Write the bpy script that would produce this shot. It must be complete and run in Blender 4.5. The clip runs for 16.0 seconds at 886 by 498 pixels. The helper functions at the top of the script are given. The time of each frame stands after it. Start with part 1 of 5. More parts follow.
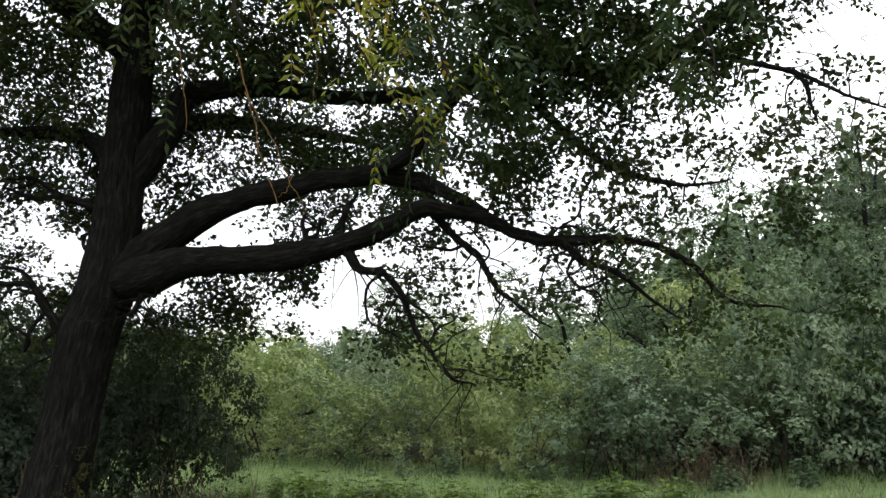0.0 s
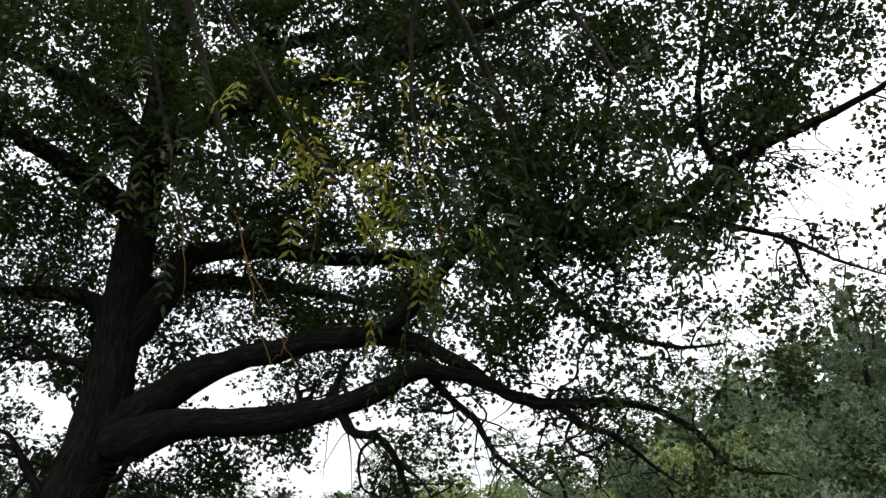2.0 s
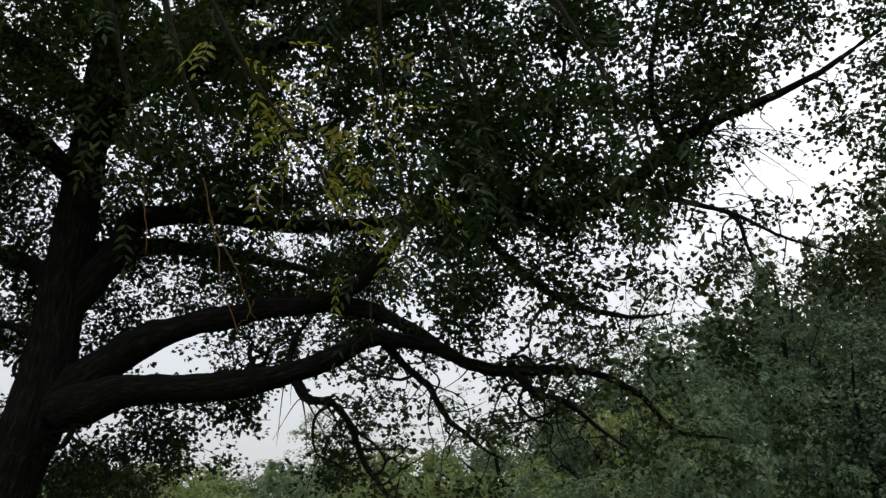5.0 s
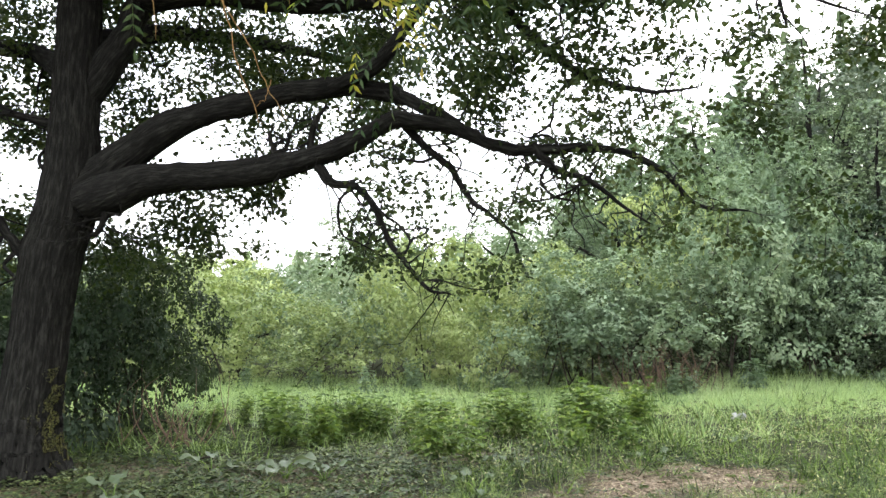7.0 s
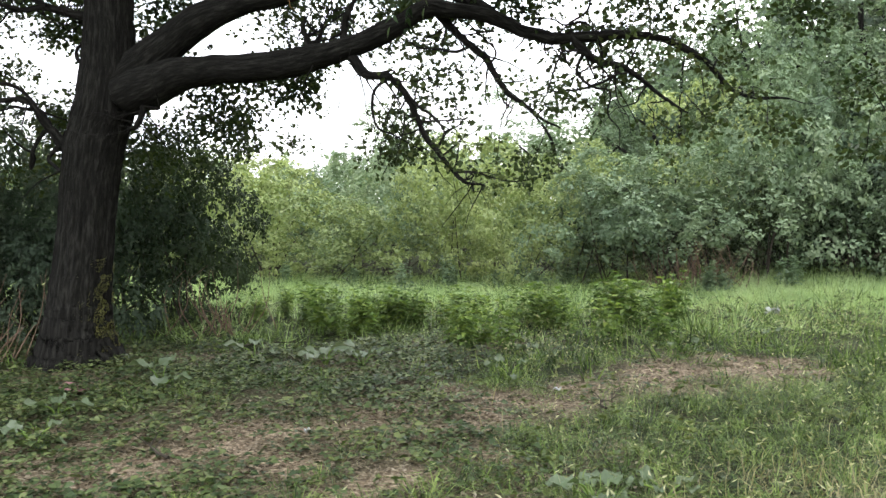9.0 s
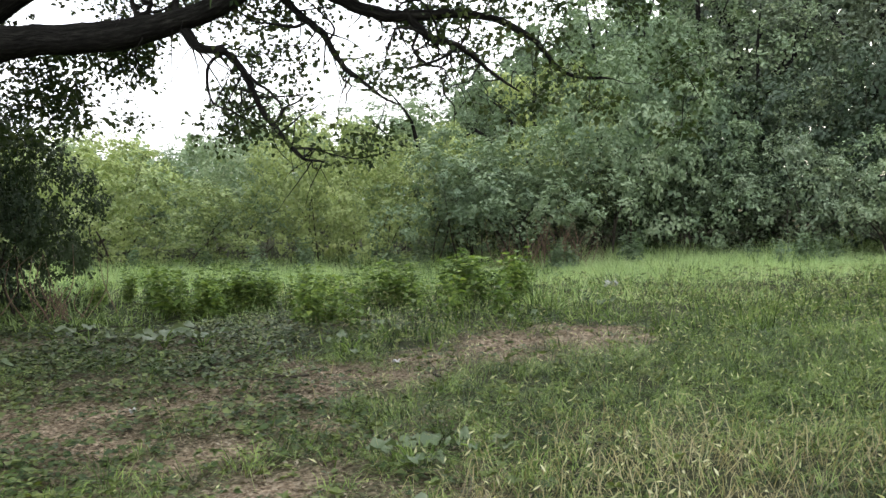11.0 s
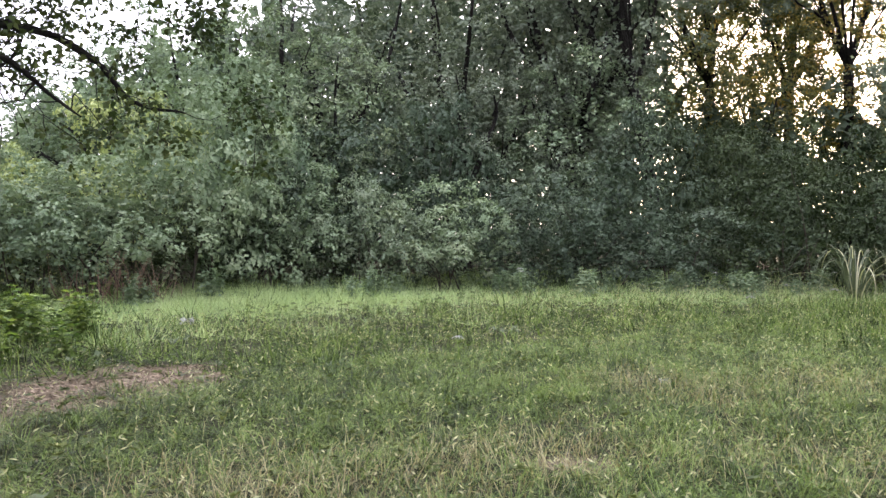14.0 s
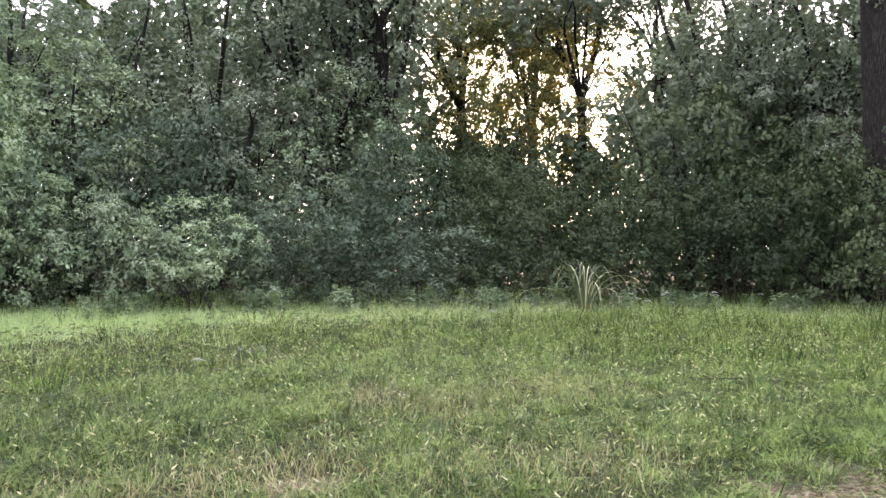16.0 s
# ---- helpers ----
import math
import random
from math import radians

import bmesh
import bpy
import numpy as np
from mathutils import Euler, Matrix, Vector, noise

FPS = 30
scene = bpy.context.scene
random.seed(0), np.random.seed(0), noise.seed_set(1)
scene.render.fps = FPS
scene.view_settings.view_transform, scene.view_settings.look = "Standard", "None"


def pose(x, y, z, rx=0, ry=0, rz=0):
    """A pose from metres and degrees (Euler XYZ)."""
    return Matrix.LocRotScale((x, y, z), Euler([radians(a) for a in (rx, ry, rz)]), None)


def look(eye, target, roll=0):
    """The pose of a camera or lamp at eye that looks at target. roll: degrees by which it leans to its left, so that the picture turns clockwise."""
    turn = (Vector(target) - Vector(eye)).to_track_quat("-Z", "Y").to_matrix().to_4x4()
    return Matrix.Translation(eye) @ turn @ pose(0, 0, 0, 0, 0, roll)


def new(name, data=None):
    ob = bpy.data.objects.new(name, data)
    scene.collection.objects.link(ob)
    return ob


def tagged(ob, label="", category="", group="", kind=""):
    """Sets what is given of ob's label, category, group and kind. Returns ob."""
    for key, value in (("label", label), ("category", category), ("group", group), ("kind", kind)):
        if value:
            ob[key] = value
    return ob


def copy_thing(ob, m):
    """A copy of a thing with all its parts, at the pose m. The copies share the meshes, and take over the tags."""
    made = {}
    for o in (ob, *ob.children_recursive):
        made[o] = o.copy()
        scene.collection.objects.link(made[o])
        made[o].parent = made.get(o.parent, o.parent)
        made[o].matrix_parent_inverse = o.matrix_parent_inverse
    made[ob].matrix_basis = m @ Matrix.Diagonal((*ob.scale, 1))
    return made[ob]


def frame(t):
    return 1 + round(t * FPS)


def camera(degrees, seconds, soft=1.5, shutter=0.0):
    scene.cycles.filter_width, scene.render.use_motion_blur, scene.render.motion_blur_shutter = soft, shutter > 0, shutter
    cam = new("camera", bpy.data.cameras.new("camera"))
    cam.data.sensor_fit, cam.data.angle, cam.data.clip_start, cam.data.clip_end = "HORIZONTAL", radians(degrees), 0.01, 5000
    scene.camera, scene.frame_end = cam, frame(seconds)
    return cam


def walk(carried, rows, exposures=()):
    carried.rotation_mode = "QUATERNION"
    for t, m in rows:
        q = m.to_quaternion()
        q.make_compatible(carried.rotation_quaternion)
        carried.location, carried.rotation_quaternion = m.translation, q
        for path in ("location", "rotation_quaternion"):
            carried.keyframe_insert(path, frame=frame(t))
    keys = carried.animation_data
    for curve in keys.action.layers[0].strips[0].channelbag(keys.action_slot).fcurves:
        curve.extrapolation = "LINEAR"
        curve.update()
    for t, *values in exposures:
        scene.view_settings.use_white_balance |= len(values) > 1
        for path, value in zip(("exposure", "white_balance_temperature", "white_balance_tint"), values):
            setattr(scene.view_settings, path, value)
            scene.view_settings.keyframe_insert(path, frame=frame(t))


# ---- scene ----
cam = camera(56.5, 16.0)
PATH = [
    (0, (0.0, 0.0, 1.5), (-0.132, 1.966, 1.845), 0.9),
    (0.5, (0.005, -0.005, 1.515), (-0.129, 1.934, 1.988), 0.9),
    (1, (0.011, -0.006, 1.518), (-0.126, 1.909, 2.078), 0.9),
    (1.5, (0.013, -0.007, 1.522), (-0.124, 1.885, 2.156), 0.9),
    (2, (0.018, -0.008, 1.537), (-0.11, 1.857, 2.247), 1.1),
    (2.5, (0.027, -0.016, 1.539), (-0.073, 1.822, 2.321), 1.2),
    (3, (0.028, -0.019, 1.543), (-0.035, 1.787, 2.399), 1.1),
    (3.2, (0.024, -0.022, 1.544), (-0.025, 1.759, 2.454), 1.0),
    (3.6, (-0.012, -0.034, 1.542), (-0.033, 1.740, 2.466), 0.9),
    (4.1, (-0.087, -0.052, 1.531), (-0.077, 1.753, 2.392), 0.7),
    (4.7, (-0.181, -0.065, 1.509), (-0.143, 1.801, 2.229), 0.5),
    (5.3, (-0.232, -0.05, 1.476), (-0.181, 1.863, 2.055), 0.2),
    (5.5, (-0.236, -0.039, 1.463), (-0.184, 1.887, 2.0), 0.1),
    (6, (-0.24, -0.014, 1.442), (-0.191, 1.945, 1.845), -0.4),
    (6.5, (-0.238, -0.002, 1.415), (-0.203, 1.981, 1.669), -0.6),
    (7, (-0.241, 0.005, 1.41), (-0.239, 1.999, 1.569), -0.8),
    (7.5, (-0.25, 0.011, 1.388), (-0.301, 2.01, 1.453), -0.7),
    (8, (-0.284, 0.015, 1.35), (-0.358, 2.014, 1.348), -0.5),
    (8.2, (-0.29, 0.01, 1.345), (-0.365, 2.009, 1.321), -0.5),
    (8.7, (-0.265, -0.018, 1.324), (-0.348, 1.979, 1.262), -0.6),
    (9.25, (-0.178, -0.07, 1.291), (-0.268, 1.926, 1.215), -1.0),
    (9.8, (-0.079, -0.118, 1.26), (-0.15, 1.879, 1.183), -1.4),
    (10.3, (-0.02, -0.134, 1.247), (-0.031, 1.864, 1.163), -1.5),
    (10.5, (-0.008, -0.133, 1.246), (0.015, 1.865, 1.156), -1.4),
    (11, (0.028, -0.111, 1.227), (0.247, 1.874, 1.114), -1.3),
    (11.5, (0.042, -0.045, 1.142), (0.505, 1.89, 0.941), -1.0),
    (12, (0.035, -0.014, 1.125), (0.653, 1.873, 0.88), -0.7),
    (12.5, (0.039, -0.015, 1.165), (0.765, 1.833, 0.92), -0.3),
    (13, (0.072, -0.068, 1.2), (0.851, 1.762, 0.991), -0.1),
    (13.5, (0.116, -0.136, 1.233), (1.054, 1.629, 1.152), 0.2),
    (14, (0.157, -0.162, 1.24), (1.284, 1.49, 1.204), 0.3),
    (14.5, (0.197, -0.184, 1.244), (1.451, 1.374, 1.224), 0.3),
    (15, (0.248, -0.215, 1.243), (1.63, 1.232, 1.241), 0.3),
    (15.5, (0.283, -0.257, 1.248), (1.757, 1.094, 1.253), 0.3),
    (16, (0.308, -0.269, 1.245), (1.851, 1.003, 1.254), 0.3),
]
EXPO = [(0, 0.6), (1, 0.7), (1.5, 0.5), (2, 0.2), (2.5, -0.45), (3, -0.98), (3.3, -1.2), (4.2, -1.15), (5.3, -0.22), (5.5, -0.05), (6.0, 0.28), (6.5, 0.75), (7.0, 1.85), (7.5, 2.25), (8.0, 1.92), (10.5, 1.4), (11.5, 1.22), (12, 1.6), (12.5, 1.55), (13.5, 1.25), (14, 1.55), (16, 1.8)]
TINT = [(13.0, 10.0), (14.0, 24.0)]
EXPO = [(t, stops, float(np.interp(t, [13.0, 14.0], [6500.0, 6300.0])), float(np.interp(t, [row[0] for row in TINT], [row[1] for row in TINT]))) for t, stops in EXPO]
walk(cam, [(t, look(eye, target, roll)) for t, eye, target, roll in PATH], EXPO)

# ---- sky and sun: a low evening sun behind the trees, under a bright hazy sky ----
SUN_AZ, SUN_EL = 56.2, 11.5
world = bpy.data.worlds.new("world")
scene.world = world
world.use_nodes = True
wn, wl = world.node_tree.nodes, world.node_tree.links
wn.clear()
sky = wn.new("ShaderNodeTexSky")
sky.sky_type, sky.sun_disc = "NISHITA", False
sky.sun_elevation, sky.sun_rotation = radians(SUN_EL), radians(SUN_AZ)
sky.air_density, sky.dust_density, sky.ozone_density = 1.0, 3.0, 1.0
haze = wn.new("ShaderNodeMix")
haze.data_type, haze.blend_type = "RGBA", "MIX"
haze.inputs["Factor"].default_value = 0.65
haze.inputs["B"].default_value = (12.7, 13.0, 13.7, 1)
back = wn.new("ShaderNodeBackground")
back.inputs["Strength"].default_value = 0.15
out = wn.new("ShaderNodeOutputWorld")
wl.new(sky.outputs["Color"], haze.inputs["A"])
high = wn.new("ShaderNodeTexCoord")
split = wn.new("ShaderNodeSeparateXYZ")
rise = wn.new("ShaderNodeMapRange")
rise.inputs["From Min"].default_value, rise.inputs["From Max"].default_value = 0.0, 1.0
rise.inputs["To Min"].default_value, rise.inputs["To Max"].default_value = 0.62, 1.75
dome = wn.new("ShaderNodeMix")
dome.data_type, dome.blend_type = "RGBA", "MULTIPLY"
dome.inputs["Factor"].default_value = 1.0
wl.new(high.outputs["Generated"], split.inputs["Vector"])
wl.new(split.outputs["Z"], rise.inputs["Value"])
wl.new(haze.outputs["Result"], dome.inputs["A"])
wl.new(rise.outputs["Result"], dome.inputs["B"])
wl.new(dome.outputs["Result"], back.inputs["Color"])
wl.new(back.outputs["Background"], out.inputs["Surface"])
sun = new("sun", bpy.data.lights.new("sun", "SUN"))
sun.data.energy, sun.data.angle, sun.data.color = 4.0, radians(0.6), (1.0, 0.8, 0.55)
sun_way = Vector((math.sin(radians(SUN_AZ)) * math.cos(radians(SUN_EL)), math.cos(radians(SUN_AZ)) * math.cos(radians(SUN_EL)), math.sin(radians(SUN_EL))))
sun.matrix_world = look(sun_way * 60, (0, 0, 0))


# ---- materials ----
def nodes_of(name):
    m = bpy.data.materials.new(name)
    m.use_nodes = True
    n, l = m.node_tree.nodes, m.node_tree.links
    return m, n, l, n["Principled BSDF"]


def ramp_of(n, stops):
    r = n.new("ShaderNodeValToRGB")
    r.color_ramp.elements[0].position, r.color_ramp.elements[0].color = stops[0][0], (*stops[0][1], 1)
    r.color_ramp.elements[1].position, r.color_ramp.elements[1].color = stops[-1][0], (*stops[-1][1], 1)
    for p, c in stops[1:-1]:
        r.color_ramp.elements.new(p).color = (*c, 1)
    return r


def leaf_material(name, colours, rough=0.55, thin=0.35, scale=1.2, vary=0.55, gloss=0.35, drift=1.3):
    """Leaves: every leaf its own tint, with slow drifts of colour over the crown; light passes through."""
    m, n, l, b = nodes_of(name)
    geo = n.new("ShaderNodeNewGeometry")
    tint = ramp_of(n, [(i / (len(colours) - 1), c) for i, c in enumerate(colours)])
    noi = n.new("ShaderNodeTexNoise")
    noi.inputs["Scale"].default_value, noi.inputs["Detail"].default_value = scale, 3
    tc = n.new("ShaderNodeTexCoord")
    l.new(tc.outputs["Object"], noi.inputs["Vector"])
    add = n.new("ShaderNodeMath")
    add.operation = "MULTIPLY_ADD"
    add.inputs[1].default_value = drift
    l.new(noi.outputs["Fac"], add.inputs[0])
    half = n.new("ShaderNodeMath")
    half.operation = "MULTIPLY_ADD"
    half.inputs[1].default_value, half.inputs[2].default_value = vary, 0.5 - 0.5 * drift - 0.5 * vary
    l.new(geo.outputs["Random Per Island"], half.inputs[0])
    whole = n.new("ShaderNodeObjectInfo")
    each = n.new("ShaderNodeMath")
    each.operation = "MULTIPLY_ADD"
    each.inputs[1].default_value = 0.36
    l.new(whole.outputs["Random"], each.inputs[0])
    l.new(half.outputs[0], each.inputs[2])
    shift = n.new("ShaderNodeMath")
    shift.operation = "SUBTRACT"
    shift.inputs[1].default_value = 0.18
    l.new(each.outputs[0], shift.inputs[0])
    l.new(shift.outputs[0], add.inputs[2])
    l.new(add.outputs[0], tint.inputs["Fac"])
    l.new(tint.outputs["Color"], b.inputs["Base Color"])
    b.inputs["Roughness"].default_value = rough
    b.inputs["Specular IOR Level"].default_value = gloss
    tr = n.new("ShaderNodeBsdfTranslucent")
    bright = n.new("ShaderNodeMix")
    bright.data_type, bright.blend_type = "RGBA", "MULTIPLY"
    bright.inputs["Factor"].default_value = 1.0
    bright.inputs["B"].default_value = (1.35, 1.45, 0.8, 1)
    l.new(tint.outputs["Color"], bright.inputs["A"])
    l.new(bright.outputs["Result"], tr.inputs["Color"])
    mix = n.new("ShaderNodeMixShader")
    mix.inputs["Fac"].default_value = thin
    l.new(b.outputs["BSDF"], mix.inputs[1])
    l.new(tr.outputs["BSDF"], mix.inputs[2])
    l.new(mix.outputs["Shader"], n["Material Output"].inputs["Surface"])
    return m


def rough_material(name, colours, scale, rough=0.9, bump=0.3, bump_scale=20.0, stretch=(1, 1, 1), grain=""):
    """Bark, soil and the like: two scales of mottling and a relief; grain names the attribute that it follows."""
    m, n, l, b = nodes_of(name)
    tc = n.new("ShaderNodeTexCoord")
    mp = n.new("ShaderNodeMapping")
    mp.inputs["Scale"].default_value = stretch
    if grain:
        along = n.new("ShaderNodeAttribute")
        along.attribute_name = grain
        l.new(along.outputs["Vector"], mp.inputs["Vector"])
    else:
        l.new(tc.outputs["Object"], mp.inputs["Vector"])
    big = n.new("ShaderNodeTexNoise")
    big.inputs["Scale"].default_value, big.inputs["Detail"].default_value = scale, 8
    big.inputs["Roughness"].default_value = 0.65
    l.new(mp.outputs["Vector"], big.inputs["Vector"])
    tint = ramp_of(n, [(0.3 + 0.4 * i / (len(colours) - 1), c) for i, c in enumerate(colours)])
    l.new(big.outputs["Fac"], tint.inputs["Fac"])
    l.new(tint.outputs["Color"], b.inputs["Base Color"])
    fine = n.new("ShaderNodeTexNoise")
    fine.inputs["Scale"].default_value, fine.inputs["Detail"].default_value = bump_scale, 6
    l.new(mp.outputs["Vector"], fine.inputs["Vector"])
    bp = n.new("ShaderNodeBump")
    bp.inputs["Strength"].default_value, bp.inputs["Distance"].default_value = bump, 0.03
    l.new(fine.outputs["Fac"], bp.inputs["Height"])
    l.new(bp.outputs["Normal"], b.inputs["Normal"])
    b.inputs["Roughness"].default_value = rough
    b.inputs["Specular IOR Level"].default_value = 0.08
    return m


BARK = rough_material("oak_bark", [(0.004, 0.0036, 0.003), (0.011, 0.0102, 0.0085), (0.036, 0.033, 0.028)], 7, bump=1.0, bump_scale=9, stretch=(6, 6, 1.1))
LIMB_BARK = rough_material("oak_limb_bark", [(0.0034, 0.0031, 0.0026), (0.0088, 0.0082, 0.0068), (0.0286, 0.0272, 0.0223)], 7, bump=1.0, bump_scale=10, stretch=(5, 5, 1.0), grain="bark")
TWIG = rough_material("twig_bark", [(0.022, 0.018, 0.013), (0.05, 0.042, 0.032)], 12)
STRAW_TWIG = rough_material("pale_twig", [(0.1760, 0.1000, 0.0360), (0.2475, 0.1500, 0.0630)], 18)
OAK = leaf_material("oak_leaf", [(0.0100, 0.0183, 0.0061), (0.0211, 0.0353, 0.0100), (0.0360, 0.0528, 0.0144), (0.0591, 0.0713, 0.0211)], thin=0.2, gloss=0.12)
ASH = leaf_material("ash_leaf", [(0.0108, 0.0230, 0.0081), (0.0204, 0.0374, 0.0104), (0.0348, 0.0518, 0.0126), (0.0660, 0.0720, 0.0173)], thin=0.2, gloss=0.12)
ASH_YELLOW = leaf_material("turning_ash_leaf", [(0.0900, 0.1440, 0.0240), (0.1875, 0.2304, 0.0400), (0.2850, 0.2592, 0.0400), (0.3375, 0.2160, 0.0400)], thin=0.6)
LIGHT = leaf_material("light_shrub_leaf", [(0.0837, 0.1159, 0.0451), (0.1664, 0.2075, 0.0828), (0.2561, 0.2990, 0.1223), (0.3571, 0.3764, 0.1691)], thin=0.2, vary=0.22, gloss=0.14, scale=1.0)
MID = leaf_material("green_shrub_leaf", [(0.0459, 0.0747, 0.0446), (0.0973, 0.1395, 0.0811), (0.1592, 0.2072, 0.1225), (0.2255, 0.2612, 0.1627)], thin=0.2, vary=0.22, gloss=0.14, scale=1.0)
# the yellow and orange stops put the low sun's glow into the leaves
SUN_TINTED = leaf_material("sun_tinted_tree_leaf", [(0.0360, 0.0500, 0.0220), (0.0700, 0.0820, 0.0300), (0.1400, 0.1300, 0.0380), (0.3400, 0.2200, 0.0480)], thin=0.45, vary=0.6)
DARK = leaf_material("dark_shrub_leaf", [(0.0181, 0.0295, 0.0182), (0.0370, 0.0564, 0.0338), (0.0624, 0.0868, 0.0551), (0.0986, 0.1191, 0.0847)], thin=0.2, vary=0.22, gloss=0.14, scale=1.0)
# darker than DARK: shade under the trees is put into the leaf colour
SHADE_DARK = leaf_material("shade_darkened_leaf", [(0.0121, 0.0202, 0.0094), (0.0242, 0.0375, 0.0165), (0.0418, 0.0594, 0.0264), (0.0748, 0.0918, 0.0396)], thin=0.2, vary=0.22, gloss=0.14, scale=1.0)
# lighter, greyer leaf colour stands in for skylight and glare on the trees
TALL = leaf_material("glare_lightened_tree_leaf", [(0.0423, 0.0582, 0.0386), (0.0825, 0.1054, 0.0711), (0.1307, 0.1586, 0.1097), (0.1961, 0.2228, 0.1605)], thin=0.2, vary=0.22, gloss=0.14, scale=1.0)
GREY = leaf_material("grey_shrub_leaf", [(0.0480, 0.0727, 0.0474), (0.0843, 0.1180, 0.0741), (0.1281, 0.1667, 0.1074), (0.1761, 0.2112, 0.1386)], thin=0.2, vary=0.22, gloss=0.14, scale=1.0)
GRASS = leaf_material("grass_blade", [(0.0108, 0.0210, 0.0042), (0.0362, 0.0630, 0.0125), (0.0841, 0.1302, 0.0276), (0.1662, 0.2152, 0.0636)], rough=0.45, thin=0.2, scale=3.6, vary=1.0, gloss=0.12, drift=2.0)
DRY = leaf_material("dry_grass", [(0.1095, 0.0924, 0.0506), (0.1825, 0.1515, 0.0788), (0.2468, 0.2171, 0.1205), (0.3283, 0.3145, 0.2024)], thin=0.35)
SEED = leaf_material("seed_head", [(0.2024, 0.1976, 0.1080), (0.3312, 0.3206, 0.1980), (0.4320, 0.4239, 0.2970)], thin=0.4)
WEED = leaf_material("weed_leaf", [(0.0410, 0.0754, 0.0169), (0.0793, 0.1278, 0.0278), (0.1300, 0.1911, 0.0411), (0.2120, 0.2758, 0.0629)], thin=0.3, vary=0.8, gloss=0.25)
BURDOCK = leaf_material("burdock_leaf", [(0.0454, 0.0706, 0.0324), (0.0778, 0.1044, 0.0554), (0.1166, 0.1346, 0.0907)], thin=0.3, scale=6)
HERB = leaf_material("herb_leaf", [(0.0370, 0.0551, 0.0130), (0.0655, 0.0877, 0.0222), (0.0960, 0.1142, 0.0291), (0.1330, 0.1397, 0.0444)], thin=0.3)
FEATHER = leaf_material("feather_grass", [(0.1181, 0.1794, 0.0842), (0.1863, 0.2612, 0.1268), (0.2661, 0.3380, 0.1685), (0.3544, 0.4150, 0.2276)], thin=0.45)
COVER = leaf_material("ground_cover_leaf", [(0.0130, 0.0240, 0.0066), (0.0290, 0.0470, 0.0131), (0.0560, 0.0750, 0.0246), (0.1150, 0.1330, 0.0492)], thin=0.2, vary=0.9, gloss=0.2)
LITTER = leaf_material("dead_leaf", [(0.0540, 0.0388, 0.0240), (0.1000, 0.0760, 0.0500), (0.1650, 0.1340, 0.0950), (0.2700, 0.2400, 0.1900)], rough=0.8, thin=0.1)
REED = leaf_material("reed_blade", [(0.0240, 0.0372, 0.0168), (0.0510, 0.0682, 0.0330), (0.0900, 0.1054, 0.0600)], thin=0.3, scale=4)
STICK = rough_material("dry_stick", [(0.1, 0.065, 0.045), (0.17, 0.12, 0.085)], 20)
MOSS = leaf_material("trunk_moss", [(0.0450, 0.0480, 0.0140), (0.0900, 0.0900, 0.0224), (0.1650, 0.1500, 0.0364)], thin=0.1)
PAPER = rough_material("white_paper", [(0.25, 0.25, 0.245), (0.38, 0.38, 0.37)], 20)
DIRTY = rough_material("dirty_paper", [(0.1, 0.1, 0.095), (0.24, 0.235, 0.225)], 30)
PINK = rough_material("pink_cloth", [(0.15, 0.07, 0.075), (0.22, 0.125, 0.125)], 14)


# ---- mesh helpers ----
rng = np.random.default_rng(7)


def unit(v):
    return v / np.maximum(np.linalg.norm(v, axis=-1, keepdims=True), 1e-9)


def mesh_from(name, verts, faces, material, smooth=False):
    """A mesh from arrays of vertices and of faces with equal corner counts."""
    verts, faces = np.asarray(verts, np.float32), np.asarray(faces, np.int32)
    me = bpy.data.meshes.new(name)
    me.vertices.add(len(verts))
    me.vertices.foreach_set("co", verts.ravel())
    n, k = faces.shape
    me.loops.add(n * k)
    me.loops.foreach_set("vertex_index", faces.ravel())
    me.polygons.add(n)
    me.polygons.foreach_set("loop_start", np.arange(0, n * k, k, dtype=np.int32))
    if smooth:
        me.polygons.foreach_set("use_smooth", np.ones(n, dtype=bool))
    me.update(calc_edges=True)
    me.materials.append(material)
    return me


def part_of(name, me, parent, label="", kind=""):
    ob = new(name, me)
    ob.parent = parent
    return tagged(ob, label, kind=kind)


def curve_through(points, steps):
    """A smooth line (Catmull-Rom) through rows of any width."""
    p = np.asarray(points, float)
    p = np.vstack([2 * p[0] - p[1], p, 2 * p[-1] - p[-2]])
    rows = []
    for i in range(1, len(p) - 2):
        for u in np.linspace(0, 1, steps, endpoint=False):
            a, b, c, d = p[i - 1 : i + 3]
            rows.append(0.5 * (2 * b + (c - a) * u + (2 * a - 5 * b + 4 * c - d) * u * u + (3 * b - a - 3 * c + d) * u**3))
    rows.append(p[-2])
    return np.array(rows)


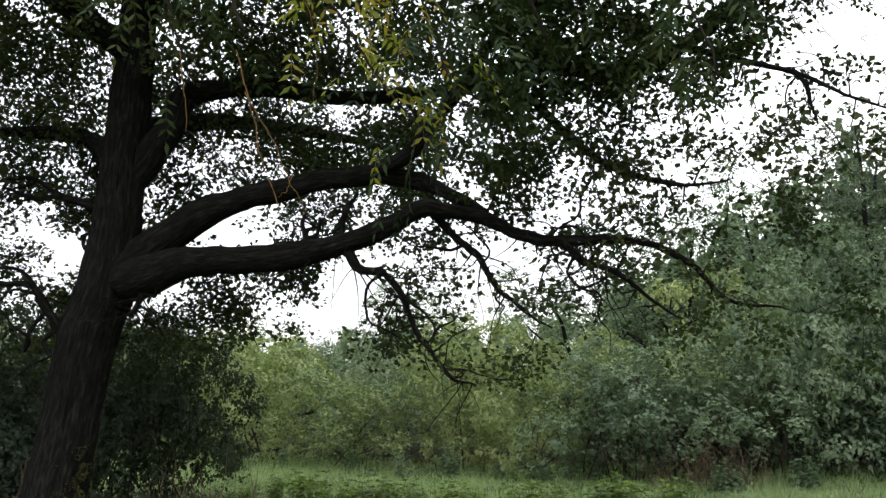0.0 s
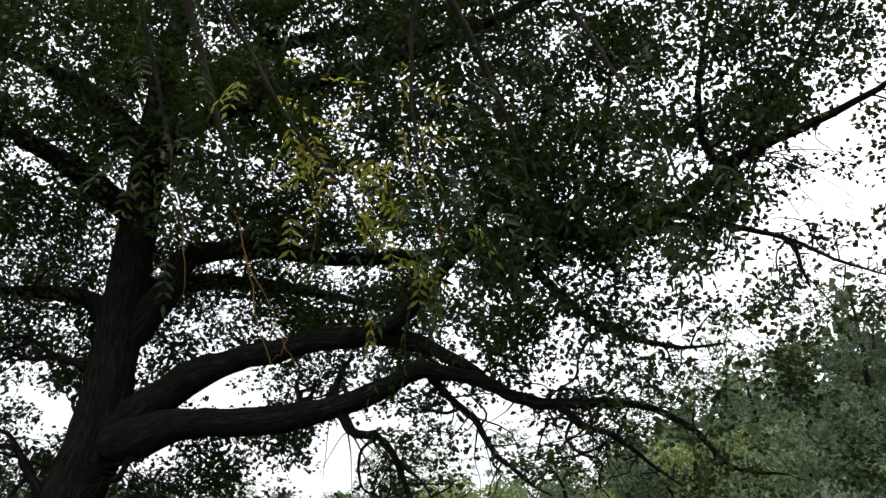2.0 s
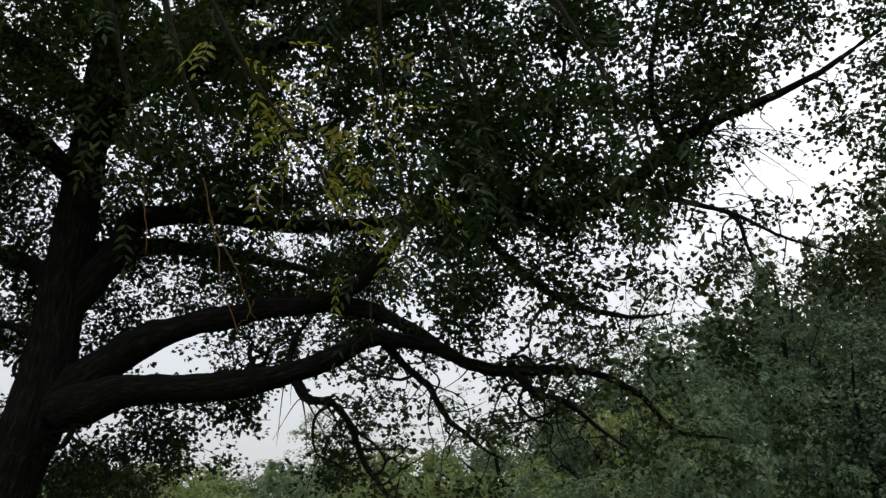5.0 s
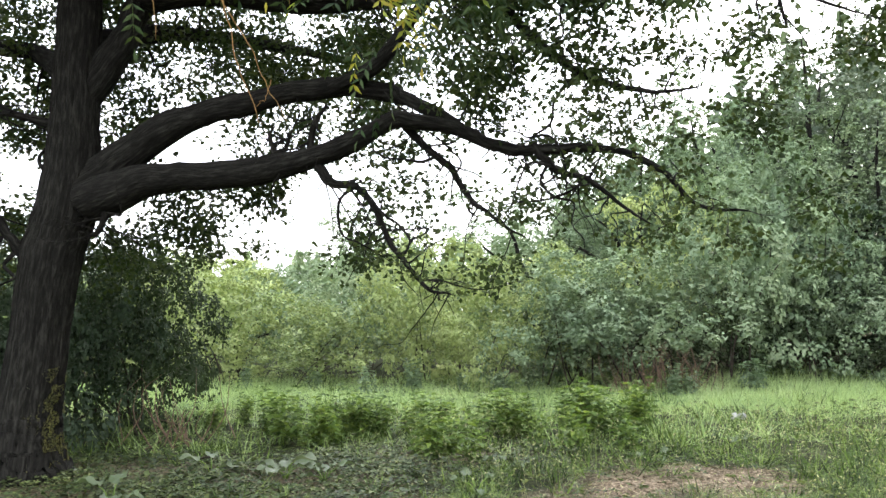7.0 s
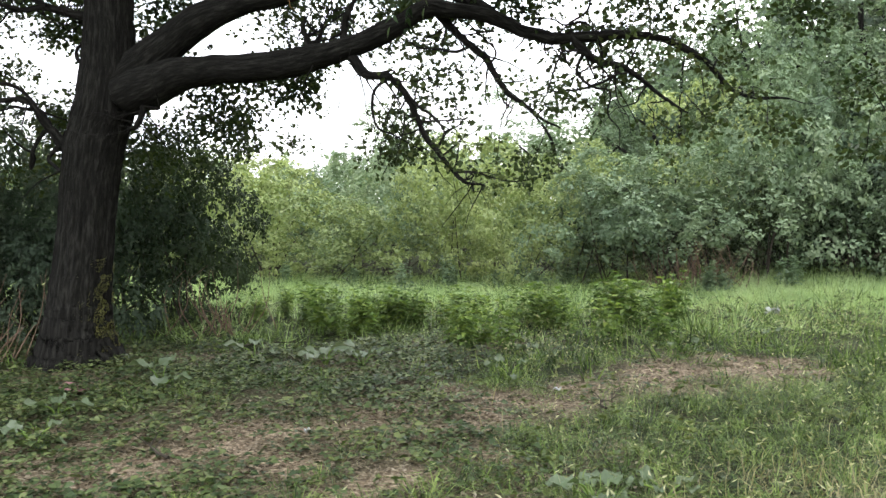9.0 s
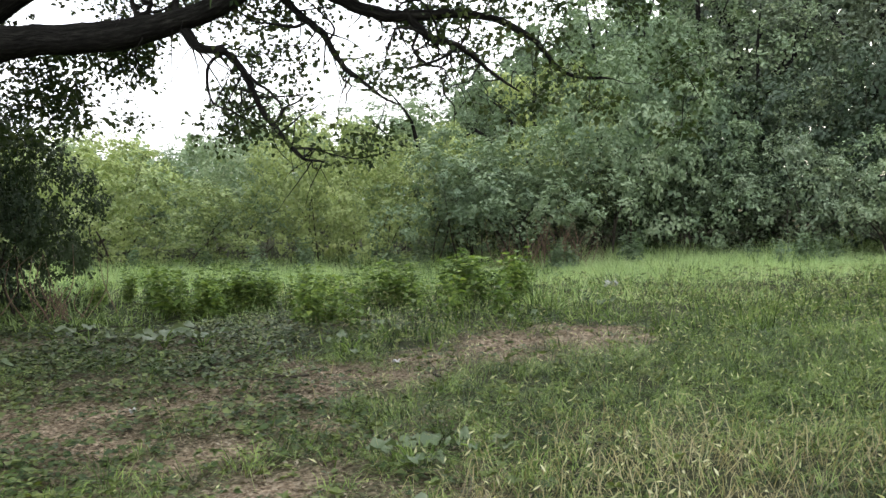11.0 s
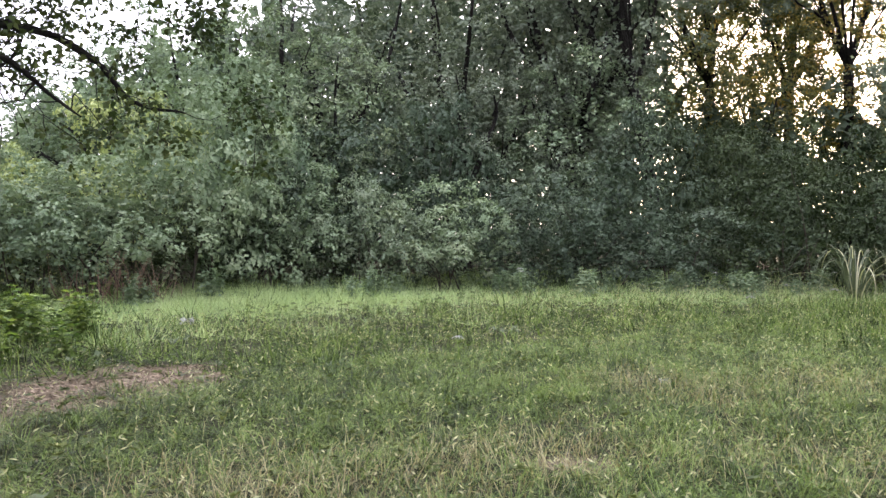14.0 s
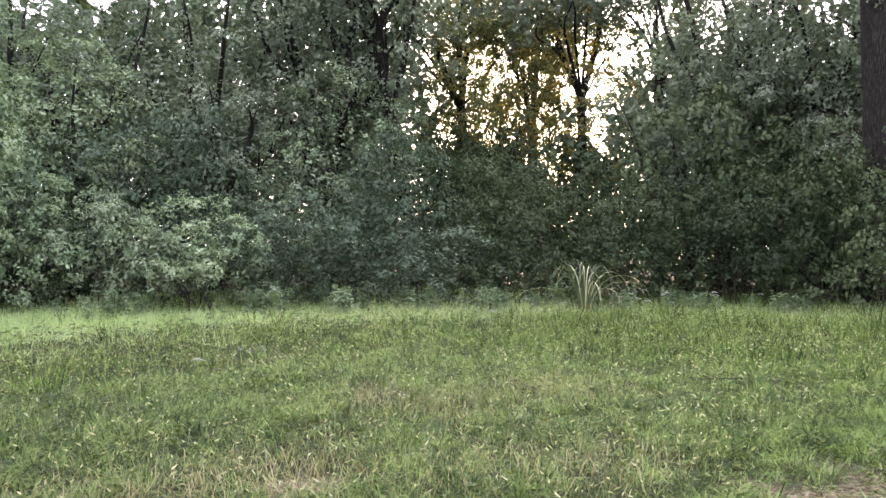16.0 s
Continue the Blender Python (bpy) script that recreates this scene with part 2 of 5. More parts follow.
def tube(line, sides=8, wobble=0.0):
    """Rows of x, y, z, radius turned into a tapered tube: vertices and triangles."""
    c, r = line[:, :3], np.maximum(line[:, 3], 0.001)
    along = unit(np.gradient(c, axis=0))
    ref = np.where(np.abs(along[:, :1]) > 0.8, [[0.0, 1.0, 0.0]], [[1.0, 0.0, 0.0]])
    ref = np.tile(ref[0], (len(c), 1)) if abs(along[:, 0]).max() < 0.98 else ref
    u = unit(np.cross(along, ref))
    v = np.cross(along, u)
    ang = np.linspace(0, 2 * np.pi, sides, endpoint=False)
    rough = rng.normal(size=(1, sides)) + 0.25 * rng.normal(size=(len(c), sides))
    rad = r[:, None] * (1 + wobble * np.clip(rough, -2, 2))
    ring = c[:, None] + rad[..., None] * (np.cos(ang)[None, :, None] * u[:, None] + np.sin(ang)[None, :, None] * v[:, None])
    n = len(c)
    a = (np.arange(n - 1)[:, None] * sides + np.arange(sides)).ravel()
    b = (np.arange(n - 1)[:, None] * sides + (np.arange(sides) + 1) % sides).ravel()
    quads = np.stack([a, b, b + sides, a + sides], 1)
    tris = np.vstack([quads[:, [0, 1, 2]], quads[:, [0, 2, 3]]])
    tip = np.array([[(n - 1) * sides + i, (n - 1) * sides + (i + 1) % sides, (n - 1) * sides] for i in range(1, sides - 1)])
    return ring.reshape(-1, 3), np.vstack([tris, tip])


def join(pieces):
    """Several (vertices, faces) as one."""
    vs, fs, base = [], [], 0
    for v, f in pieces:
        vs.append(v)
        fs.append(np.asarray(f) + base)
        base += len(v)
    return np.vstack(vs), np.vstack(fs)


def blades(base, way, normal, length, width, fold=0.25, belly=0.42):
    """Leaves as folded lozenges: base, side, tip, side."""
    way, normal = unit(way), unit(normal)
    side = unit(np.cross(way, normal))
    normal = np.cross(side, way)
    length, width = np.broadcast_to(length, len(base))[:, None], np.broadcast_to(width, len(base))[:, None]
    mid = base + way * length * belly + normal * width * fold
    tip = base + way * length - normal * np.minimum(length, 2.2 * width) * 0.12
    v = np.stack([base, mid - side * width / 2, tip, mid + side * width / 2], 1).reshape(-1, 3)
    i = np.arange(len(base))[:, None] * 4
    f = np.vstack([i + [0, 1, 2], i + [0, 2, 3]])
    return v, f


def sprays(centres, spread, count, length, width, droop=0.0, flat=0.6):
    """Tufts of leaves round the given centres: count leaves each, pointing away from the tuft's heart."""
    n = len(centres)
    off = rng.normal(size=(n, count, 3)) * spread
    off[..., 2] *= flat
    way = unit(off + rng.normal(size=off.shape) * 0.35 * spread)
    way[..., 2] -= droop
    normal = rng.normal(size=off.shape) * 0.8 + np.array([0, 0, 0.8])
    size = rng.uniform(0.65, 1.25, n * count)
    return blades((centres[:, None] + off).reshape(-1, 3), way.reshape(-1, 3), normal.reshape(-1, 3), length * size, width * size, 0.18, 0.6)


def lumps(p, scale, seed):
    """A smooth number in about -1..1 at each point, for uneven outlines."""
    return np.array([noise.noise(Vector(q) * scale + Vector((seed * 7.3, seed * 3.1, seed))) for q in p])


# ---- ground ----
def height_at(x, y):
    x, y = np.asarray(x, float), np.asarray(y, float)
    r = np.hypot(x, y)
    return 0.018 * np.clip(r - 5, 0, 30) + 0.03 * np.sin(0.9 * x + 0.4) * np.cos(0.7 * y) * np.clip(r / 8, 0, 1)


def bare_at(x, y):
    """How bare the soil is: 1 on the worn band under the oak's edge, 0 in the meadow."""
    x, y = np.asarray(x, float), np.asarray(y, float)
    a, b = np.array([-2.0, 4.7]), np.array([2.0, 6.95])
    u = ((x - a[0]) * (b - a)[0] + (y - a[1]) * (b - a)[1]) / ((b - a) @ (b - a))
    d = np.hypot(x - a[0] - np.clip(u, -0.5, 1) * (b - a)[0], y - a[1] - np.clip(u, -0.5, 1) * (b - a)[1])
    d = d + 0.25 * np.sin(2.3 * x + y) + 0.18 * np.sin(3.1 * y - 1.7 * x)
    band = np.clip(1.5 - d / 0.62, 0, 1) * np.clip(0.25 + 1.2 * (0.5 + 0.5 * np.sin(4.1 * x + 2 * np.sin(3.3 * y)) * np.sin(4.7 * y + 1.5 * np.sin(3.9 * x))), 0, 1)
    band = band * np.clip(0.4 + 1.0 * (0.5 + 0.5 * np.sin(8.3 * x + 2.2 * np.sin(6.1 * y)) * np.sin(7.7 * y + 1.9 * np.sin(5.3 * x))), 0, 1)
    right = np.clip(1.2 - np.hypot((x - 5.0) / 0.7, (y - 0.75) / 0.45), 0, 1) * (0.3 + 0.7 * (np.sin(7 * x) * np.sin(6 * y + 1) > -0.2))
    spots = sum(np.clip(1.3 - np.hypot((x - a) / r, (y - b) / r) + 0.3 * np.sin(9 * x) * np.sin(8 * y), 0, 1) for a, b, r in ((1.46, 2.72, 0.26), (1.03, 2.36, 0.2), (3.2, 3.1, 0.2), (0.2, 2.6, 0.22), (-0.35, 3.4, 0.34), (-0.4, 2.75, 0.3), (-0.75, 4.0, 0.34), (-0.15, 4.45, 0.22), (0.1, 3.1, 0.14), (0.5, 4.7, 0.16), (-1.3, 4.3, 0.3)))
    return np.maximum(np.maximum(band, right), np.clip(spots, 0, 1))


def shade_at(x, y):
    """The oak's own ground, where ivy-leaved plants and dead leaves take the place of grass."""
    x, y = np.asarray(x, float), np.asarray(y, float)
    edge = 0.25 * np.sin(1.7 * y + x) + 0.2 * np.sin(2.9 * x - y)
    return np.clip((0.35 * (y - 4.0) - x - 0.6 + edge) / 0.9, 0, 1) * np.clip((8.6 + edge - y) / 0.8, 0, 1)


def thin_at(x, y):
    """Where the grass is short and broken, with soil and litter between its tufts."""
    x, y = np.asarray(x, float), np.asarray(y, float)
    return np.clip(1.5 - np.hypot((x + 0.6) / 1.3, (y - 3.8) / 1.7), 0, 1)


def ground_mesh():
    xs = np.concatenate([[-900, -300, -120, -60, -35, -25], np.arange(-20, -4, 0.5), np.arange(-4, 7, 0.1), np.arange(7, 26, 0.5), [30, 40, 60, 120, 300, 900]])
    ys = np.concatenate([[-900, -300, -120, -60, -30, -15], np.arange(-8, 1.5, 0.5), np.arange(1.5, 9, 0.1), np.arange(9, 30, 0.5), [35, 45, 60, 120, 300, 900]])
    gx, gy = np.meshgrid(xs, ys)
    z = height_at(gx, gy) + rng.normal(size=gx.shape) * 0.008
    v = np.stack([gx, gy, z], -1).reshape(-1, 3)
    w = len(xs)
    i = (np.arange(len(ys) - 1)[:, None] * w + np.arange(w - 1)).ravel()
    return mesh_from("ground", v, np.stack([i, i + 1, i + w + 1, i + w], 1), GROUND, True)


def ground_material():
    m, n, l, b = nodes_of("meadow_soil")
    tc = n.new("ShaderNodeTexCoord")
    big, fine = n.new("ShaderNodeTexNoise"), n.new("ShaderNodeTexNoise")
    big.inputs["Scale"].default_value, big.inputs["Detail"].default_value = 0.8, 6
    fine.inputs["Scale"].default_value, fine.inputs["Detail"].default_value = 34, 10
    for t in (big, fine):
        l.new(tc.outputs["Object"], t.inputs["Vector"])
    soil = ramp_of(n, [(0.34, (0.045, 0.031, 0.02)), (0.5, (0.14, 0.105, 0.07)), (0.64, (0.27, 0.215, 0.155))])
    moss = ramp_of(n, [(0.35, (0.008, 0.01, 0.004)), (0.55, (0.02, 0.024, 0.009)), (0.72, (0.05, 0.05, 0.022))])
    l.new(fine.outputs["Fac"], soil.inputs["Fac"])
    l.new(fine.outputs["Fac"], moss.inputs["Fac"])
    bare = n.new("ShaderNodeAttribute")
    bare.attribute_name = "bare"
    add = n.new("ShaderNodeMath")
    add.operation = "MULTIPLY_ADD"
    add.inputs[1].default_value, add.inputs[2].default_value = 0.9, -0.45
    l.new(big.outputs["Fac"], add.inputs[0])
    both = n.new("ShaderNodeMath")
    both.use_clamp = True
    l.new(add.outputs[0], both.inputs[0])
    l.new(bare.outputs["Fac"], both.inputs[1])
    mix = n.new("ShaderNodeMix")
    mix.data_type = "RGBA"
    l.new(both.outputs[0], mix.inputs["Factor"])
    l.new(moss.outputs["Color"], mix.inputs["A"])
    l.new(soil.outputs["Color"], mix.inputs["B"])
    l.new(mix.outputs["Result"], b.inputs["Base Color"])
    bp = n.new("ShaderNodeBump")
    bp.inputs["Strength"].default_value, bp.inputs["Distance"].default_value = 0.8, 0.04
    l.new(fine.outputs["Fac"], bp.inputs["Height"])
    l.new(bp.outputs["Normal"], b.inputs["Normal"])
    b.inputs["Roughness"].default_value = 0.95
    b.inputs["Specular IOR Level"].default_value = 0.08
    return m


GROUND = ground_material()
ground = new("ground", ground_mesh())
tagged(ground, "grassy meadow ground with a worn patch of bare brown soil", "ground", kind="structure")
co = np.empty(len(ground.data.vertices) * 3, np.float32)
ground.data.vertices.foreach_get("co", co)
co = co.reshape(-1, 3)
ground.data.attributes.new("bare", "FLOAT", "POINT").data.foreach_set("value", np.maximum(bare_at(co[:, 0], co[:, 1]), 0.3 * shade_at(co[:, 0], co[:, 1]) + 0.28 * thin_at(co[:, 0], co[:, 1])).astype(np.float32))


# ---- grass and the meadow's small growth ----
def scatter(n, x0, x1, y0, y1, keep):
    """Random ground places, thinned by keep(x, y), a chance from 0 to 1."""
    x, y = rng.uniform(x0, x1, n), rng.uniform(y0, y1, n)
    ok = rng.random(n) < keep(x, y)
    return x[ok], y[ok]


def grass_blades(x, y, tall, wide, lean=0.9, heading=None):
    """Arching blades of two segments each."""
    n = len(x)
    tall = np.minimum(tall * rng.uniform(0.5, 1.35, n), 0.24)
    a = rng.uniform(0, 2 * np.pi, n) if heading is None else heading
    out = np.stack([np.cos(a), np.sin(a), np.zeros(n)], 1)
    side = np.stack([-np.sin(a), np.cos(a), np.zeros(n)], 1)
    side = unit(side + 0.5 * rng.normal(size=(n, 3)) * [1, 1, 0.3])
    bend = lean * rng.uniform(0.45, 1.4, n)
    base = np.stack([x, y, height_at(x, y) - 0.01], 1)
    mid = base + np.stack([0 * x, 0 * x, tall * (0.62 - 0.12 * bend)], 1) + out * (tall * bend * 0.4)[:, None]
    tip = base + np.stack([0 * x, 0 * x, tall * np.clip(1.0 - 0.55 * bend, 0.25, 1)], 1) + out * (tall * bend)[:, None]
    w = (wide * rng.uniform(0.6, 1.3, n))[:, None] * side
    v = np.stack([base - w / 2, base + w / 2, mid + w * 0.4, mid - w * 0.4, tip], 1).reshape(-1, 3)
    i = np.arange(n)[:, None] * 5
    return v, np.vstack([i + [0, 1, 2], i + [0, 2, 3], i + [3, 2, 4]])


def patchy(x, y, scale, seed):
    return 0.5 + 0.5 * np.sin(scale * x + seed + 1.3 * np.sin(0.8 * scale * y)) * np.sin(scale * 1.1 * y + 2 * seed + 1.1 * np.sin(0.7 * scale * x))


def tussocks(x, y, per, spread, tall, wide, lean=1.0, simple=False):
    """Blades in tussocks: those at a tussock's rim lean outwards."""
    n = len(x)
    a, r = rng.uniform(0, 2 * np.pi, (n, per)), np.sqrt(rng.random((n, per))) * np.broadcast_to(spread, n)[:, None]
    bx, by = (x[:, None] + r * np.cos(a)).ravel(), (y[:, None] + r * np.sin(a)).ravel()
    high = np.repeat(tall * rng.uniform(0.6, 1.4, n), per) * (1.15 - 0.45 * (r / np.broadcast_to(spread, n)[:, None]).ravel())
    return (simple_blades if simple else grass_blades)(bx, by, high, wide, lean, a.ravel() + rng.normal(size=n * per) * 0.6)


def simple_blades(x, y, tall, wide, lean, heading):
    """Leaning single-triangle blades for the far meadow."""
    n = len(x)
    bend = lean * rng.uniform(0.1, 1.5, n)
    out = np.stack([np.cos(heading), np.sin(heading), 0 * heading], 1)
    side = unit(rng.normal(size=(n, 3)) * [1, 1, 0.2]) * (wide * rng.uniform(0.6, 1.3, n))[:, None]
    base = np.stack([x, y, height_at(x, y) - 0.01], 1)
    tip = base + np.stack([0 * x, 0 * x, tall * rng.uniform(0.5, 1.2, n) * np.clip(1.1 - 0.4 * bend, 0.3, 1)], 1) + out * (tall * bend * 0.8)[:, None]
    v = np.stack([base - side / 2, base + side / 2, tip], 1).reshape(-1, 3)
    return v, np.arange(n)[:, None] * 3 + [0, 1, 2]


def dry_keep(x, y):
    spots = [(1.4, 3.6, 0.9), (2.3, 3.3, 0.8), (5.3, 3.7, 0.9), (5.1, 4.3, 0.6), (3.2, 3.2, 0.9), (0.6, 2.9, 0.6), (1.5, 2.6, 0.5), (4.4, 2.2, 0.9), (6.5, 3.6, 0.8)]
    return np.clip(sum(np.exp(-((x - a) ** 2 + (y - b) ** 2) / (0.6 * c * c)) for a, b, c in spots), 0, 1) ** 1.5 * np.where(x > 4.4, 0.38, 0.3) + 0.006


def meadow_keep(x, y):
    return np.clip(1 - 0.97 * bare_at(x, y) - 0.85 * shade_at(x, y) - 0.6 * thin_at(x, y) * (patchy(x, y, 5.2, 1.1) * patchy(x, y, 2.3, 0.3) < 0.42), 0.015, 1) * (1 - 1.5 * np.clip(dry_keep(x, y), 0, 0.6)) * (0.4 + 0.6 * patchy(x, y, 1.6, 0.7) * (0.45 + 0.55 * patchy(x, y, 6.5, 2.2)))


near_x, near_y = scatter(11500, -3.2, 9, 0.2, 6.4, lambda x, y: meadow_keep(x, y) * ((np.abs(x) < 1.2 + 2.2 * y) & (y > 1.2) | (x > 2.2)))
far_x, far_y = scatter(16500, -9, 17, 6.2, 16, lambda x, y: meadow_keep(x, y))
pale = rng.random(len(far_x)) < np.clip((far_y - 7.8) / 4.5, 0, 0.75) * np.where(far_x < 7, 1, 0.6)
pale_x, pale_y, far_x, far_y = far_x[pale], far_y[pale], far_x[~pale], far_y[~pale]
side_x, side_y = scatter(9000, 8.5, 18, -1.5, 6.4, meadow_keep)
pieces = [
    tussocks(near_x, near_y, 28, 0.08, (0.065 + 0.085 * patchy(near_x, near_y, 1.1, 2.0) + 0.005 * near_y + 0.03 * np.clip(near_x - 2, 0, 1)) * rng.uniform(0.5, 1.6, len(near_x)), 0.0042, 1.4),
    tussocks(far_x, far_y, 16, 0.15, (0.11 + 0.12 * patchy(far_x, far_y, 1.4, 2.0) + 0.01 * (far_y - 6)) * rng.uniform(0.45, 1.55, len(far_x)), 0.013, 1.7, True),
    tussocks(side_x, side_y, 16, 0.15, (0.15 + 0.12 * patchy(side_x, side_y, 1.4, 2.0) + 0.006 * (side_x - 8)) * rng.uniform(0.45, 1.55, len(side_x)), 0.013, 1.7, True),
]
tuft_x, tuft_y = scatter(1500, -1.5, 9.5, 0.6, 7.5, lambda x, y: np.clip(0.45 - 0.45 * bare_at(x, y) - shade_at(x, y), 0, 1) * (patchy(x, y, 1.9, 3.1) > 0.45))
pieces.append(tussocks(tuft_x, tuft_y, 52, 0.08, 0.2, 0.0038, 1.4))
rest_x, rest_y = scatter(2600, -8, 9, -6, 1.6, lambda x, y: meadow_keep(x, y) * ((y < 1.3) | (x < -3)))
pieces.append(tussocks(rest_x, rest_y, 12, 0.15, 0.1 + 0.08 * patchy(rest_x, rest_y, 1.4, 2.0), 0.013, 1.7, True))
v, f = join(pieces)
tagged(new("meadow_grass", mesh_from("meadow_grass", v, f, GRASS)), "long uncut green meadow grass growing from the ground", "grass", kind="stuff")


dry_x, dry_y = scatter(75000, -1, 9, 1.6, 6.5, dry_keep)
v, f = grass_blades(dry_x, dry_y, 0.19, 0.0042, 0.9)
tagged(new("dry_grass", mesh_from("dry_grass", v, f, DRY)), "dry straw-coloured grass stalks among the green meadow grass", "dry grass", kind="stuff")


def seed_heads():
    x, y = scatter(46000, -1, 15, 1.2, 10, lambda x, y: np.clip(0.3 + 1.3 * dry_keep(x, y), 0, 1) * meadow_keep(x, y))
    n = len(x)
    base = np.stack([x, y, height_at(x, y)], 1)
    a = rng.uniform(0, 2 * np.pi, n)
    out = np.stack([np.cos(a), np.sin(a), 0 * a], 1)
    tall = rng.uniform(0.12, 0.27, n)
    top = base + np.stack([0 * x, 0 * x, tall], 1) + out * (tall * 0.3)[:, None]
    way = unit(out * rng.uniform(0.3, 1.2, (n, 1)) + [0, 0, 0.4])
    heads = blades(top, way, np.cross(way, rng.normal(size=(n, 3))), rng.uniform(0.02, 0.05, n), rng.uniform(0.006, 0.013, n), 0.3)
    stems = blades(base, top - base, rng.normal(size=(n, 3)) * [1, 1, 0], np.linalg.norm(top - base, axis=1) * 1.05, 0.0014, 0.0)
    return join([heads, stems])


v, f = seed_heads()
tagged(new("grass_seed_heads", mesh_from("grass_seed_heads", v, f, SEED)), "pale ripe seed heads nodding on thin stalks above the grass", "seed heads", kind="stuff")


def cover_leaves():
    x, y = scatter(40000, -7, 3, 2.0, 9.6, lambda x, y: np.clip(shade_at(x, y) * 0.95 + 0.1 * bare_at(x, y) + 0.3 * thin_at(x, y), 0, 1) * (0.15 + 0.85 * patchy(x, y, 2.4, 1.2)) * (0.45 + 0.55 * (bare_at(x, y) < 0.5)))
    n, k = len(x), 5
    size = np.repeat(rng.uniform(0.022, 0.062, n), k)
    a = rng.uniform(0, 2 * np.pi, (n, 1)) + np.arange(k) * 2.4 + rng.normal(size=(n, k)) * 0.3
    way = np.stack([np.cos(a), np.sin(a), rng.uniform(-0.15, 0.45, (n, k))], -1).reshape(-1, 3)
    base = np.repeat(np.stack([x, y, height_at(x, y) + rng.uniform(0.005, 0.08, n)], 1), k, 0) + way * 0.012
    size = size * rng.uniform(0.7, 1.2, n * k)
    return blades(base, way, rng.normal(size=(n * k, 3)) * 0.25 + [0, 0, 1], size, size * 0.72, 0.15, 0.5)


v, f = cover_leaves()
tagged(new("ground_cover", mesh_from("ground_cover", v, f, COVER)), "low broad-leaved plants covering the shaded ground under the oak", "ground plants", kind="stuff")


def dead_leaves():
    x, y = scatter(110000, -7, 4, 1.8, 10, lambda x, y: np.clip(bare_at(x, y) * 0.8 + 0.6 * shade_at(x, y) * patchy(x, y, 2.9, 3.3) + 0.5 * thin_at(x, y), 0, 1))
    n = len(x)
    base = np.stack([x, y, height_at(x, y) + rng.uniform(0.002, 0.02, n)], 1)
    a = rng.uniform(0, 2 * np.pi, n)
    return blades(base, np.stack([np.cos(a), np.sin(a), rng.normal(size=n) * 0.15], 1), rng.normal(size=(n, 3)) * 0.3 + [0, 0, 1], rng.uniform(0.012, 0.048, n), rng.uniform(0.006, 0.02, n), 0.3)


v, f = dead_leaves()
tagged(new("leaf_litter", mesh_from("leaf_litter", v, f, LITTER)), "brown dead oak leaves strewn over bare soil", "leaf litter", kind="stuff")


def herbs():
    """Small broad-leaved herbs all over the meadow, in little rosettes."""
    x, y = scatter(9500, -2.5, 13, 0.4, 11, lambda x, y: np.clip(1 - 0.6 * bare_at(x, y) - shade_at(x, y), 0, 1) * (0.2 + 0.8 * patchy(x, y, 2.1, 4.0)) * np.where(y < 6.5, 1, 0.5))
    n, k = len(x), 7
    a = rng.uniform(0, 2 * np.pi, (n, k))
    size = np.repeat(rng.uniform(0.018, 0.045, n) * (1 + 0.03 * y), k)
    base = np.repeat(np.stack([x, y, height_at(x, y) + rng.uniform(0.02, 0.12, n)], 1), k, 0)
    way = np.stack([np.cos(a), np.sin(a), rng.uniform(-0.1, 0.8, (n, k))], -1).reshape(-1, 3)
    return blades(base, way, rng.normal(size=(n * k, 3)) * 0.3 + [0, 0, 1], size, size * 0.55)


v, f = herbs()
tagged(new("meadow_herbs", mesh_from("meadow_herbs", v, f, HERB)), "small broad-leaved green herbs scattered through the meadow grass", "herbs", kind="stuff")


def edge_grass():
    """Tall pale grass along the foot of the hedge and in the far meadow."""
    line = curve_through([(-6.5, 14.0), (-3.0, 13.3), (1.0, 12.6), (3.6, 12.3), (6.2, 12.6), (8.2, 11.6), (10.4, 10.4), (12.6, 8.8), (14.2, 7.2), (15.2, 5.0), (15.8, 2.4)], 30)
    i = (len(line) * rng.random(5600)).astype(int)
    x, y = line[i, 0] + rng.normal(size=5600) * 0.8, line[i, 1] - 0.3 + rng.normal(size=5600) * 0.75
    tall = (0.16 + 0.26 * patchy(x, y, 1.7, 0.4) * patchy(x, y, 0.6, 1.4)) * rng.uniform(0.6, 1.3, 5600)
    return join([tussocks(x, y, 10, 0.16, tall, 0.011, 2.1, True), tussocks(pale_x, pale_y, 16, 0.16, (0.16 + 0.12 * patchy(pale_x, pale_y, 1.4, 2.0)) * rng.uniform(0.5, 1.5, len(pale_x)), 0.012, 1.8, True)])


v, f = edge_grass()
tagged(new("edge_grass", mesh_from("edge_grass", v, f, FEATHER)), "tall pale feathery grass along the foot of the hedge", "grass", kind="stuff")


